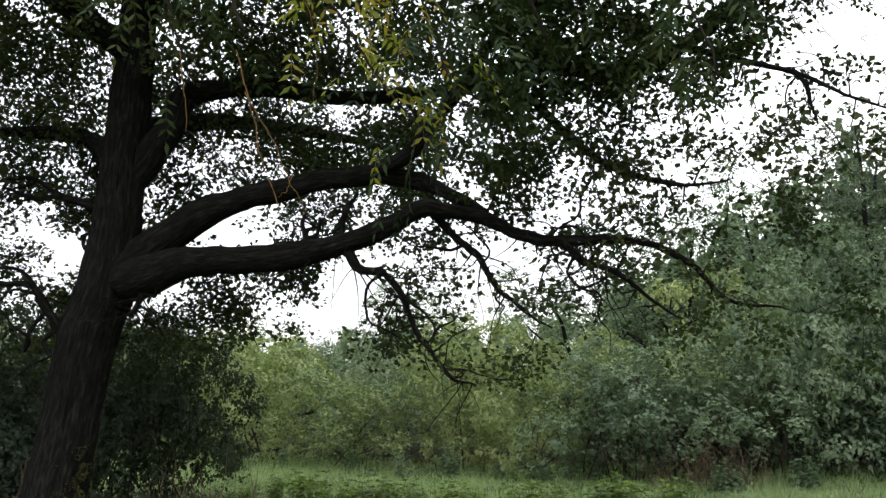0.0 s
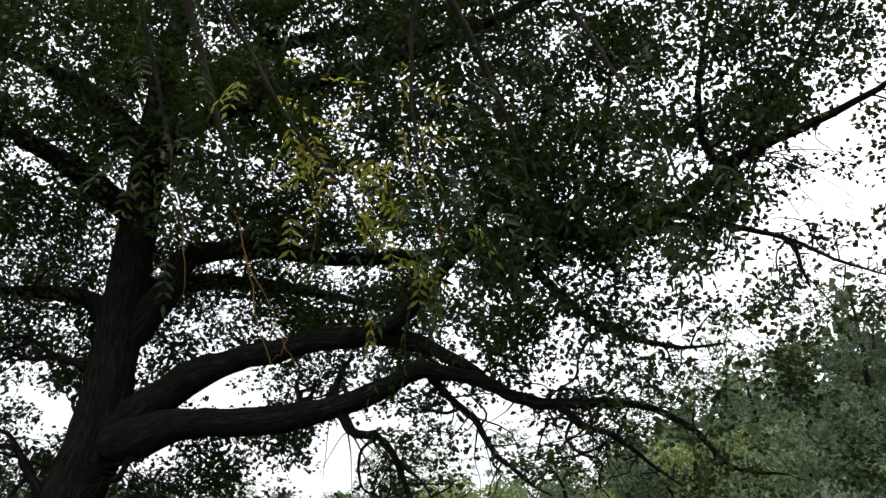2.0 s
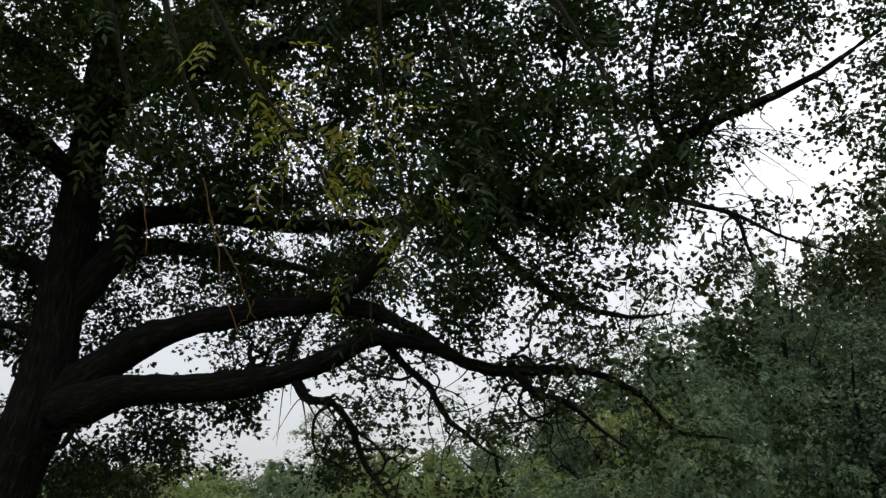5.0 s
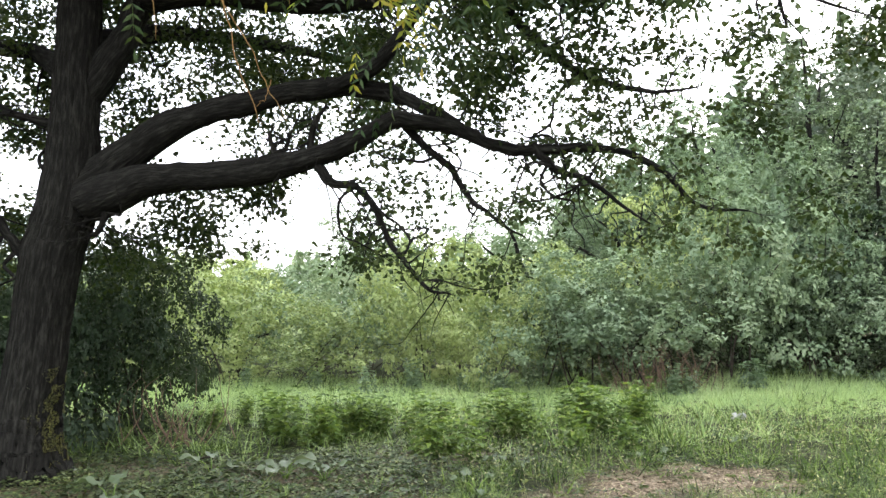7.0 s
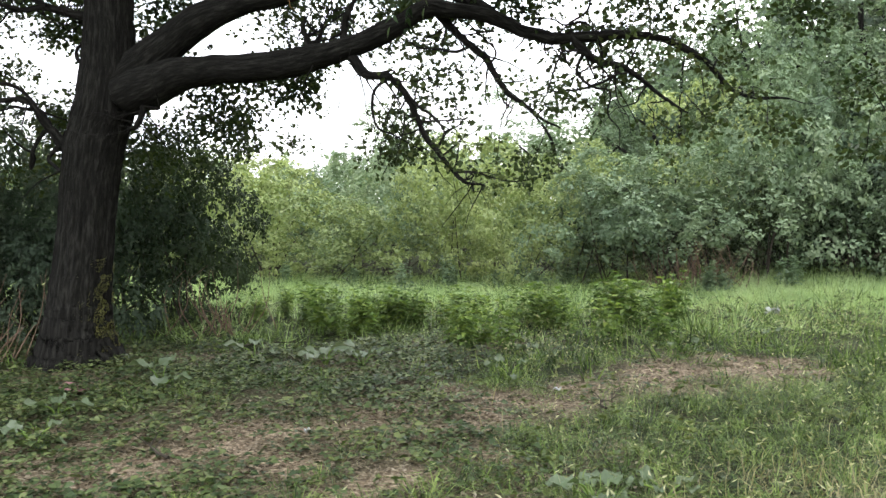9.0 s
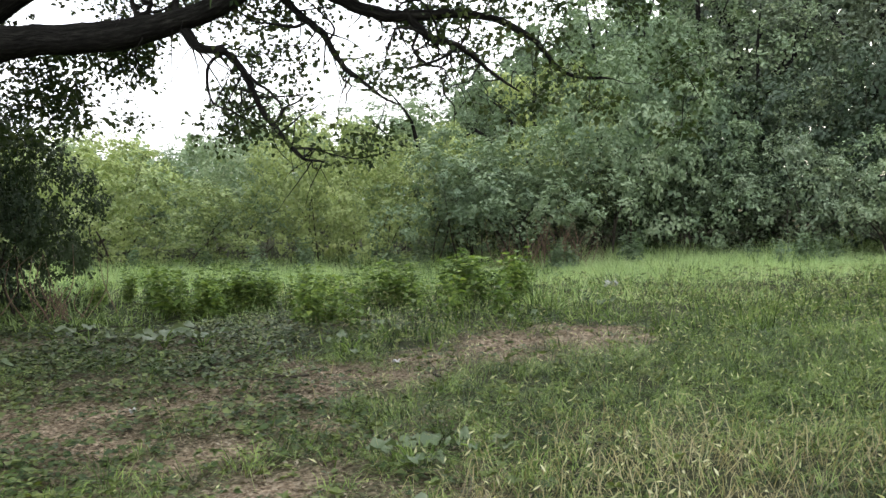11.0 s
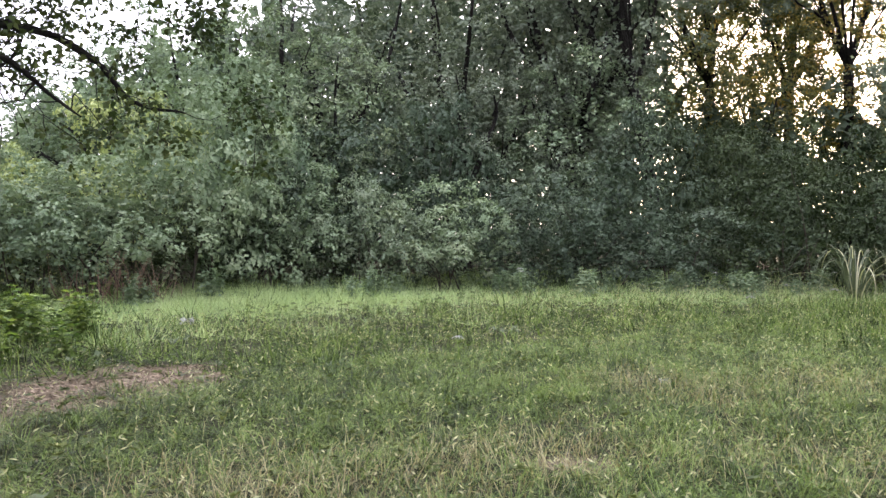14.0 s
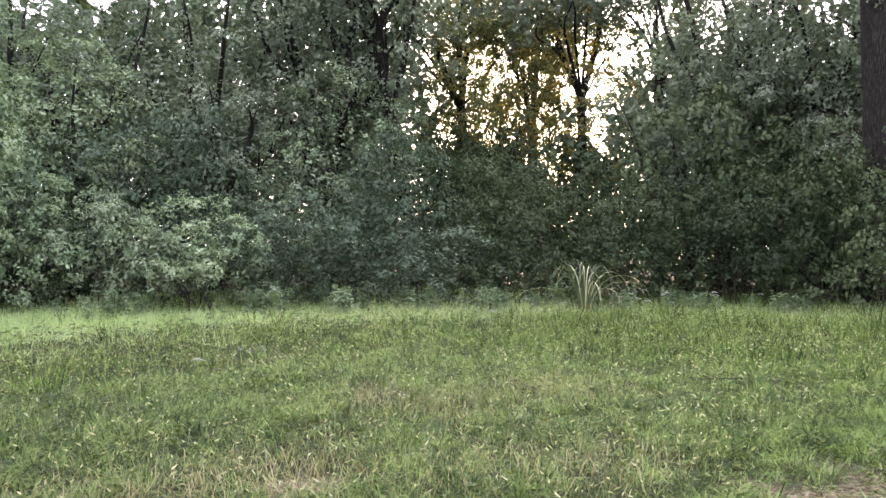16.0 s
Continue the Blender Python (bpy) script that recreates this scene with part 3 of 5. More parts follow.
# ---- the oak ----
def branch(name, rows, parent, material=None, sides=12, steps=6, wobble=0.05, label="", keep=True):
    line = curve_through(rows, steps)
    bend = np.cumsum(rng.normal(size=(len(line), 3)), axis=0) * 0.05
    bend -= np.linspace(0, 1, len(line))[:, None] * bend[-1] + np.linspace(1, 0, len(line))[:, None] * bend[0]
    line[:, :3] += bend * np.where(line[:, 3:] < 0.06, 0.05 + line[:, 3:], line[:, 3:]) * (0.15 if sides > 20 else 1.2)
    line[:, 3] *= 1 + (0.07 if sides < 20 else 0.012) * np.sin(np.cumsum(rng.uniform(0.2, 1.3, len(line))) + rng.uniform(0, 6))
    if keep:
        SKELETON.append(line)
    v, f = tube(line, sides, wobble)
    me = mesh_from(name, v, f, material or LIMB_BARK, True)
    way = np.concatenate([[0], np.cumsum(np.linalg.norm(np.diff(line[:, :3], axis=0), axis=1))])
    turn = np.linspace(0, 2 * np.pi, sides, endpoint=False)
    flow = np.stack([line[:, 3:] * np.cos(turn), line[:, 3:] * np.sin(turn), np.repeat(way[:, None], sides, 1)], -1) + rng.uniform(0, 9, 3)
    me.attributes.new("bark", "FLOAT_VECTOR", "POINT").data.foreach_set("vector", flow.astype(np.float32).ravel())
    return part_of(name, me, parent, label)


SKELETON = []
oak = tagged(new("oak_tree"), "large old oak with dark rough bark and long low limbs", "tree")
TX, TY = -3.88, 7.26
trunk_rows = [(TX, TY, -0.12, 0.47), (TX, TY, -0.02, 0.415), (TX, TY, 0.1, 0.365), (TX + 0.01, TY, 0.24, 0.325), (TX + 0.02, TY, 0.4, 0.293), (TX + 0.04, TY, 0.65, 0.265), (TX + 0.12, TY, 1.3, 0.24), (TX + 0.2, TY, 1.93, 0.25), (TX + 0.33, TY, 2.43, 0.25), (-3.51, TY, 3.09, 0.21), (-3.49, TY, 3.6, 0.195), (-3.46, TY, 4.4, 0.18), (-3.46, TY, 5.4, 0.155), (-3.43, TY, 6.4, 0.126), (-3.3, TY, 7.6, 0.084), (-3.2, TY, 8.8, 0.034)]
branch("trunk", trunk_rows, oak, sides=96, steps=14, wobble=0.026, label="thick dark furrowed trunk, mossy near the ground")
branch("limb", [(-3.46, 7.22, 2.36, 0.211), (-2.76, 7.08, 2.62, 0.151), (-1.99, 6.96, 2.65, 0.123), (-1.39, 6.87, 2.75, 0.103), (-0.91, 6.8, 2.91, 0.084), (-0.63, 6.76, 3.04, 0.076), (-0.17, 6.69, 2.97, 0.062), (0.28, 6.62, 2.79, 0.053), (0.59, 6.57, 2.77, 0.045), (1.1, 6.5, 2.74, 0.033), (1.48, 6.44, 2.55, 0.025), (1.76, 6.4, 2.25, 0.017), (2.13, 6.34, 2.18, 0.008)], oak)
branch("limb", [(-3.45, 7.24, 2.55, 0.2), (-2.8, 7.2, 3.01, 0.139), (-2.34, 7.18, 3.21, 0.111), (-1.83, 7.15, 3.31, 0.099), (-1.23, 7.12, 3.4, 0.087), (-0.74, 7.1, 3.37, 0.076), (-0.42, 6.93, 3.2, 0.06), (-0.1, 6.72, 2.98, 0.045)], oak)
branch("limb", [(-1.2, 7.1, 3.4, 0.07), (-0.8, 6.94, 3.55, 0.065), (-0.45, 6.91, 3.98, 0.055), (-0.11, 6.87, 4.49, 0.046), (0.34, 6.83, 5.15, 0.037), (0.7, 6.7, 6.0, 0.02)], oak)
branch("limb", [(-3.46, 7.29, 3.37, 0.15), (-3.1, 7.31, 3.92, 0.125), (-2.91, 7.32, 4.25, 0.114), (-2.32, 7.35, 4.33, 0.096), (-1.51, 7.39, 4.24, 0.077), (-0.97, 7.41, 4.28, 0.06), (0.0, 7.2, 4.3, 0.05)], oak)
branch("limb", [(-0.97, 7.41, 4.28, 0.058), (-0.4, 7.0, 4.2, 0.056), (0.09, 6.44, 4.16, 0.056), (0.64, 6.33, 4.09, 0.057), (1.13, 6.24, 4.07, 0.056), (1.53, 6.16, 4.3, 0.052), (1.83, 6.1, 4.54, 0.048), (2.07, 6.05, 4.68, 0.039), (2.55, 5.95, 4.87, 0.035), (3.05, 5.85, 5.11, 0.026), (3.6, 5.8, 5.5, 0.012)], oak)
branch("branch", [(1.83, 6.1, 4.54, 0.034), (1.71, 6.12, 4.83, 0.03), (1.72, 6.12, 5.25, 0.025), (1.81, 6.1, 5.79, 0.021), (2.0, 6.1, 6.5, 0.01)], oak)
branch("branch", [(1.43, 6.18, 4.2, 0.028), (1.93, 6.08, 4.01, 0.023), (2.24, 6.02, 3.89, 0.019), (2.33, 6.0, 3.65, 0.014), (2.36, 6.0, 3.5, 0.006)], oak)
branch("branch", [(2.2, 6.03, 3.94, 0.016), (2.49, 5.96, 3.75, 0.014), (2.74, 5.91, 3.62, 0.009), (3.1, 5.9, 3.5, 0.004)], oak)
branch("branch", [(-0.2, 6.75, 4.18, 0.045), (0.2, 6.62, 4.02, 0.042), (0.56, 6.58, 3.65, 0.038), (0.82, 6.54, 3.42, 0.033), (1.08, 6.5, 3.27, 0.028), (1.42, 6.45, 3.18, 0.019), (1.8, 6.42, 3.18, 0.008)], oak)
branch("branch", [(-1.32, 6.86, 2.72, 0.05), (-1.14, 6.83, 2.52, 0.04), (-0.92, 6.8, 2.47, 0.034), (-0.75, 6.77, 2.27, 0.03), (-0.68, 6.76, 2.08, 0.025), (-0.57, 6.75, 1.9, 0.022), (-0.41, 6.72, 1.68, 0.018), (-0.3, 6.7, 1.6, 0.013), (-0.17, 6.69, 1.57, 0.006)], oak)
branch("branch", [(-0.54, 6.82, 3.0, 0.036), (-0.33, 6.86, 2.8, 0.031), (-0.16, 6.88, 2.64, 0.028), (-0.04, 6.87, 2.4, 0.024), (0.12, 6.86, 2.26, 0.019), (0.26, 6.83, 2.16, 0.014), (0.45, 6.8, 2.04, 0.006)], oak)
branch("branch", [(0.5, 6.58, 2.77, 0.035), (0.67, 6.56, 2.56, 0.028), (0.93, 6.52, 2.46, 0.023), (1.18, 6.49, 2.25, 0.014), (1.4, 6.45, 2.1, 0.006)], oak)
branch("branch", [(-3.58, TY, 3.12, 0.05), (-4.05, TY, 3.25, 0.029), (-4.31, TY, 3.23, 0.02), (-4.6, 7.2, 3.33, 0.01)], oak)
branch("branch", [(-3.8, TY, 1.85, 0.07), (-4.03, 7.2, 2.14, 0.045), (-4.21, 7.15, 2.39, 0.028), (-4.5, 7.1, 2.42, 0.023), (-5.0, 7.0, 2.65, 0.01)], oak)
branch("branch", [(-3.45, 7.2, 2.2, 0.045), (-3.16, 7.1, 2.38, 0.032), (-3.2, 7.08, 2.18, 0.027), (-3.31, 7.1, 2.12, 0.015)], oak, sides=8)
branch("branch", [(-1.64, 6.91, 2.78, 0.028), (-1.69, 6.9, 2.93, 0.02), (-1.66, 6.9, 3.02, 0.012)], oak, sides=8)
branch("branch", [(-1.64, 6.91, 2.8, 0.024), (-1.55, 6.9, 2.85, 0.017), (-1.53, 6.89, 2.97, 0.01)], oak, sides=8)
branch("branch", [(-1.35, 6.86, 2.76, 0.035), (-1.29, 6.86, 3.05, 0.024), (-1.2, 6.84, 3.19, 0.012)], oak, sides=8)
branch("limb", [(-3.46, TY, 5.0, 0.13), (-2.8, 6.6, 5.3, 0.1), (-1.8, 6.2, 5.4, 0.08), (-0.8, 6.0, 5.6, 0.06), (0.4, 5.8, 6.0, 0.04), (1.5, 5.6, 6.4, 0.02)], oak)
branch("limb", [(-3.46, TY, 4.6, 0.12), (-3.9, 6.6, 4.9, 0.1), (-4.6, 6.0, 5.1, 0.07), (-5.6, 5.8, 5.2, 0.04)], oak)
branch("limb", [(-3.45, TY, 5.8, 0.11), (-2.6, 7.4, 6.6, 0.08), (-1.4, 7.5, 7.0, 0.06), (0.0, 7.4, 7.3, 0.03)], oak)
branch("limb", [(-3.5, 7.3, 3.5, 0.12), (-4.2, 7.8, 4.0, 0.09), (-5.2, 8.2, 4.2, 0.06), (-6.4, 8.4, 4.2, 0.03)], oak)
branch("limb", [(-3.45, 7.35, 3.9, 0.12), (-3.0, 8.2, 4.3, 0.09), (-2.2, 9.2, 4.5, 0.06), (-1.2, 10.0, 4.5, 0.03)], oak)

branch("limb", [(-3.46, TY, 5.3, 0.12), (-4.3, 7.5, 6.2, 0.09), (-5.4, 7.6, 6.8, 0.05), (-6.4, 7.4, 7.2, 0.02)], oak)
branch("limb", [(-2.6, 7.4, 6.6, 0.07), (-1.6, 6.8, 7.6, 0.05), (-0.6, 6.4, 8.2, 0.03), (0.6, 6.2, 8.6, 0.015)], oak)
branch("limb", [(0.4, 5.8, 6.0, 0.04), (1.4, 6.0, 6.9, 0.03), (2.4, 6.2, 7.4, 0.02), (3.2, 6.2, 7.8, 0.01)], oak)
branch("branch", [(2.07, 6.05, 4.68, 0.032), (2.5, 6.2, 5.4, 0.025), (2.9, 6.2, 6.1, 0.018), (3.1, 6.2, 6.8, 0.008)], oak)
branch("branch", [(0.64, 6.33, 4.09, 0.04), (0.9, 6.4, 4.7, 0.03), (1.0, 6.4, 5.4, 0.02), (1.1, 6.3, 6.2, 0.01)], oak)
branch("branch", [(-4.05, TY, 3.25, 0.028), (-4.6, 7.5, 3.5, 0.02), (-5.2, 7.6, 3.4, 0.012)], oak)

for dx, dz in ((0.5, -0.12), (0.62, -0.3), (0.45, -0.42), (0.75, -0.02), (0.3, -0.5)):
    branch("bare_twig", [(2.0, 6.06, 4.62, 0.008), (2.0 + dx * 0.5, 6.0, 4.66 + dz * 0.3, 0.005), (2.0 + dx, 5.95, 4.62 + dz, 0.003), (2.1 + dx * 1.2, 5.92, 4.5 + dz * 1.3, 0.0015)], oak, TWIG, 5, 4)

def crooked(start, way, long, radius):
    """Rows of a side branch that wanders, sinks and thins."""
    rows, p = [(*start, radius)], np.array(start, float)
    for k in range(6):
        way = unit(way + rng.normal(size=3) * [0.55, 0.3, 0.55] - [0, 0, 0.1])
        p = p + way * long / 6
        rows.append((*p, radius * (1 - (k + 1) / 7)))
    return rows


for ob in [o for o in oak.children if o.name.split(".")[0] in ("limb", "branch")]:
    line = SKELETON[list(oak.children).index(ob)]
    for i in range(4, len(line) - 3, 4):
        if line[i, 2] < 5.2 and line[i, 3] < 0.15 and rng.random() < 0.62:
            out = unit(rng.normal(size=3) * [0.8, 0.5, 0.8] + 0.5 * (line[i + 1, :3] - line[i, :3]) - [0, 0, 0.15])
            branch("side_branch", crooked(line[i, :3], out, rng.uniform(0.4, 1.1), min(0.016, line[i, 3] * 0.55)), ob, sides=6, steps=3, keep=False)
for x, z, dx, dz in ((-4.05, 2.2, -0.7, 0.7), (-4.2, 2.4, -0.6, 0.2), (-4.1, 2.15, -0.9, -0.05), (-4.05, 3.25, -0.5, 0.5), (-3.72, 2.7, -0.5, 0.9), (-3.95, 2.05, -0.8, -0.25)):
    branch("branch", crooked((x, TY - 0.05, z), np.array([dx, -0.1, dz]), 1.1, 0.022), oak, sides=7, steps=4, keep=False)

# clearings in the crown, as x, y, z and radii
CLEAR = [
    ((-1.5, 7.0, 2.3), (0.48, 3.5, 0.26)), ((-0.45, 7.0, 2.6), (0.2, 3, 0.25)),
    ((2.9, 6.0, 4.3), (0.95, 3, 0.32)), ((2.3, 6.2, 3.7), (0.6, 3, 0.25)), ((1.25, 6.4, 3.72), (0.15, 3, 0.1)), ((2.15, 6.4, 2.1), (0.4, 3, 0.4)), ((1.6, 6.1, 4.75), (0.16, 2, 0.2)),
    ((-2.35, 7.0, 3.75), (0.5, 2, 0.2)), ((-4.6, 7.0, 2.95), (0.5, 3, 0.2)), ((-4.5, 7.0, 3.6), (0.3, 3, 0.16)),
]


def crown_heart(n):
    """Places for leafy twigs in the oak's crown: near its limbs, more of them above than below, uneven all over."""
    p = np.stack([rng.uniform(-7.6, 4.4, n), rng.uniform(4.6, 10.5, n), rng.uniform(1.7, 9.4, n)], 1)
    frame_of = np.vstack([s[::2, :3] for s in SKELETON])
    rel = p[:, None] - frame_of[None]
    d = np.sqrt((rel * rel * np.where(rel[..., 2:] > 0, [1, 0.8, 0.75], [1, 0.8, 1.5])).sum(-1)).min(1)
    reach = np.interp(p[:, 0], [-8, -3, 0.2, 1.0, 5], [1.3, 1.18, 0.95, 0.72, 0.72]) + 0.15 * (p[:, 2] > 4.6)
    ok = d < reach * (1 + 0.4 * lumps(p, 0.8, 4))
    ok &= ~((p[:, 2] < 4.3) & (p[:, 0] > -4.7) & (p[:, 0] < np.where(p[:, 2] > 2.95, -0.15, 0.6)) & (p[:, 1] < 7.55) & ((p[:, 2] > 2.5) | (p[:, 0] < -1.2) | (rng.random(len(p)) > 0.2)))
    ok &= ~((np.abs(p[:, 0] + 3.5) < 0.55) & (p[:, 1] < 7.6) & (p[:, 2] < 5.2))
    ok &= ~((p[:, 0] > 0.4) & (p[:, 2] < 3.7) & (rng.random(len(p)) < 0.45))
    for c, r in CLEAR:
        ok &= (((p - c) / r) ** 2).sum(1) > 1
    p = p[ok]
    return p[lumps(p, 1.5, 3) + 0.7 * lumps(p, 3.4, 5) > np.interp(p[:, 2], [2, 4, 4.8, 9], [0.0, -0.02, -0.1, -0.12]) - 0.12 * ((p[:, 0] < -0.5) & (p[:, 2] < 4.6))]


hearts = crown_heart(13900)
low = [rng.uniform((0.0, 6.3, 2.85), (1.5, 8.0, 3.55), (12, 3)), rng.uniform((1.5, 6.0, 2.7), (3.2, 7.5, 3.7), (3, 3)), rng.uniform((0.3, 6.6, 2.2), (1.2, 7.6, 2.8), (6, 3)), rng.uniform((-4.7, 7.7, 2.0), (-2.1, 9.3, 3.0), (8, 3)), rng.uniform((-2.1, 7.7, 2.75), (-0.6, 9.3, 3.3), (5, 3)), rng.uniform((-0.95, 6.6, 1.85), (-0.1, 7.3, 2.6), (4, 3)), rng.uniform((-0.1, 5.7, 3.1), (1.1, 6.8, 5.0), (60, 3)), rng.uniform((-4.2, 6.2, 4.5), (-0.3, 8.4, 6.2), (55, 3))]
hearts = np.vstack([hearts, *low])
bones = np.vstack([s[:, :4] for s in SKELETON])
hearts = hearts[np.argsort(np.linalg.norm(hearts - [-3.4, 7.3, 4.0], axis=1))]
twigs, tufts = [], []
for h in hearts:
    d = np.linalg.norm(bones[:, :3] - h, axis=1) + 0.35 * (bones[:, 3] < 0.0045)
    near = bones[np.argmin(d)]
    gap = np.linalg.norm(h - near[:3])
    if gap > 2.2:
        continue
    sag = np.array([0, 0, 0.1 * gap]) + rng.normal(size=3) * 0.16 * gap
    r0 = min(near[3] * 0.7, 0.010 + 0.012 * gap)
    line = curve_through([(*near[:3], r0), (*(near[:3] * 0.5 + h * 0.5 + sag), r0 * 0.6), (*h, 0.005), (*(h + unit(h - near[:3]) * 0.2), 0.002)], 2)
    twigs.append(tube(line, 3))
    bones = np.vstack([bones, line[1:-1]])
    tufts.append(h + rng.normal(size=(8, 3)) * [0.12, 0.12, 0.075])
tufts = np.vstack(tufts)
for line in SKELETON:
    for row in line[2:-1]:
        if row[3] < 0.065 and row[2] < 5.0 and rng.random() < (0.6 if row[3] > 0.02 else 0.22):
            out = unit(rng.normal(size=3) * [1, 0.6, 0.5] - [0, 0, 0.45])
            far = row[:3] + out * rng.uniform(0.12, 0.6) * (1.0 if row[3] > 0.02 else 0.5)
            mid = row[:3] * 0.5 + far * 0.5 + rng.normal(size=3) * 0.05
            twigs.append(tube(curve_through([(*row[:3], min(row[3] * 0.5, 0.009)), (*mid, 0.005), (*far, 0.003), (*(far + out * 0.1 - [0, 0, 0.07]), 0.0015)], 3), 4))
v, f = join(twigs)
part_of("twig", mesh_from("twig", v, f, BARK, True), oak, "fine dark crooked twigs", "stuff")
v, f = sprays(tufts, 0.06, 12, 0.053, 0.045, droop=0.15)
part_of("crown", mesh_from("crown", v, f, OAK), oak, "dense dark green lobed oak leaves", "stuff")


def trunk_moss():
    """Short moss on the foot of the trunk, thickest on its sunward side."""
    n = 9000
    z = rng.random(n) ** 2.2 * 1.0
    a = rng.normal(size=n) * 0.6 - 0.35
    r = np.interp(z, [0, 0.1, 0.24, 0.4, 0.65, 1.3], [0.405, 0.367, 0.327, 0.295, 0.267, 0.243])
    out = np.stack([np.cos(a), np.sin(a), np.full(n, 0.15)], 1)
    p = np.stack([np.interp(z, [0, 0.6, 1.3], [TX, TX + 0.04, TX + 0.12]) + r * np.cos(a), TY + r * np.sin(a), z], 1)
    keep = lumps(p, 7.0, 6) > -0.25 + 0.5 * z
    p, out = p[keep], out[keep]
    return blades(p - out * 0.01, out + rng.normal(size=p.shape) * 0.7, rng.normal(size=p.shape), rng.uniform(0.008, 0.02, len(p)), rng.uniform(0.005, 0.01, len(p)))


v, f = trunk_moss()
part_of("moss", mesh_from("moss", v, f, MOSS), oak, "yellow-green moss on the trunk's foot", "stuff")


# ---- shrubs and trees round the meadow ----
def crown_mesh(name, material, lobes, per, length, width, size, bottom=-0.97, core=14):
    """An uneven crown about the origin: separate rounded lobes, each a dome of leaf tufts that face outwards and up, closed within by older inner leaves."""
    way = unit(rng.normal(size=(lobes * 40, 3)))
    way = way[way[:, 2] > bottom]
    chosen = [way[0]]
    gap = 2.6 / math.sqrt(lobes)
    for w in way[1:]:
        if len(chosen) == lobes:
            break
        if min(np.linalg.norm(w - c) for c in chosen) > gap:
            chosen.append(w)
            gap *= 0.985
    way = np.array(chosen)
    n = len(way)
    reach = rng.uniform(0.55, 0.95, n) * (1 + 0.35 * lumps(way, 1.6, rng.integers(90)))
    hearts = way * reach[:, None] * size
    radius = rng.uniform(0.24, 0.44, n) * np.mean(size) * math.sqrt(24 / lobes)
    out = unit(rng.normal(size=(n, per, 3)) * 0.8 + 0.75 * way[:, None] + [0, 0, 0.5])
    tuft = hearts[:, None] + out * radius[:, None, None] * rng.uniform(0.72, 1.12, (n, per, 1)) * [1, 1, 0.85]
    k = 24
    spread = radius[:, None, None, None] * rng.uniform(0.2, 0.42, (n, per, 1, 1))
    tall = np.where(rng.random((n, per, 1, 1)) < 0.14, 1.9, 0.9) * (out[..., 2:, None] > 0.2) + 0.8 * (out[..., 2:, None] <= 0.2)
    away = unit(rng.normal(size=(n, per, k, 3)) + 0.85 * out[:, :, None] + [0, 0, 0.4])
    at = tuft[:, :, None] + away * spread * rng.uniform(0.35, 1.0, (n, per, k, 1)) * np.concatenate([np.ones_like(tall), np.ones_like(tall), tall], -1)
    axis = np.cross(away, rng.normal(size=at.shape)) + away * 0.35 - [0, 0, 0.3]
    normal = out[:, :, None] * 0.25 + away * 0.8 + [0, 0, 0.2] + rng.normal(size=at.shape) * 0.16
    lay = rng.uniform(0.65, 1.25, n * per * k)
    inner = np.repeat(hearts, core, 0) * rng.uniform(0.35, 0.95, (n * core, 1)) + rng.normal(size=(n * core, 3)) * 0.27 * np.repeat(radius, core)[:, None]
    v, f = join([
        blades(at.reshape(-1, 3), axis.reshape(-1, 3), normal.reshape(-1, 3), length * lay, width * lay),
        blades(inner, rng.normal(size=inner.shape), rng.normal(size=inner.shape) * 0.7 + np.repeat(way, core, 0), length * 1.5, width * 1.7),
    ])
    return mesh_from(name, v, f, material), hearts


def shrub(name, label, category, material, size, bottom=-0.97, lobes=17, per=13, length=0.076, width=0.048, group="", core=38):
    """A shrub or tree: stems that reach into a crown of leafy sprays. size: half width, half depth, half height, and the crown's height."""
    rx, ry, rz, up = size
    top = tagged(new(name), label, category, group)
    me, centres = crown_mesh("crown", material, lobes, per, length, width, np.array([rx, ry, rz]), bottom, core)
    me.transform(Matrix.Translation((0, 0, up)))
    part_of("crown", me, top, kind="stuff")
    return top, centres + [0, 0, up]


def stems_for(top, centres, foot, count, radius, material):
    pick = centres[rng.choice(len(centres), count, replace=False)]
    for c in pick:
        start = np.array([*(rng.normal(size=2) * foot), -0.1])
        midp = start * 0.5 + c * 0.5 + rng.normal(size=3) * 0.12 + [-0.2 * c[0], -0.2 * c[1], 0]
        v, f = tube(curve_through([(*start, radius), (*midp, radius * 0.65), (*c, radius * 0.2)], 5), 6, 0.05)
        part_of("stem", mesh_from("stem", v, f, material, True), top)


KINDS = {}
for key, mat, label in (("light", LIGHT, "light green bushy shrub with small leaves at the meadow's edge"), ("mid", MID, "leafy green shrub growing at the meadow's edge"), ("dark", DARK, "dense dark green shrub in the shade at the meadow's edge"), ("grey", GREY, "grey-green shrub with pale small leaves at the meadow's edge"), ("deep", SHADE_DARK, "shrub with shade put into its very dark green leaf colour")):
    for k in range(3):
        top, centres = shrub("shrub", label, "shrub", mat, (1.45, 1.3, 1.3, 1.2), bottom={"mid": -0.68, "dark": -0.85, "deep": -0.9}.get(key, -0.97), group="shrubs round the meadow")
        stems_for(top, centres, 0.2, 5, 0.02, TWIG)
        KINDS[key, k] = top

USED = set()


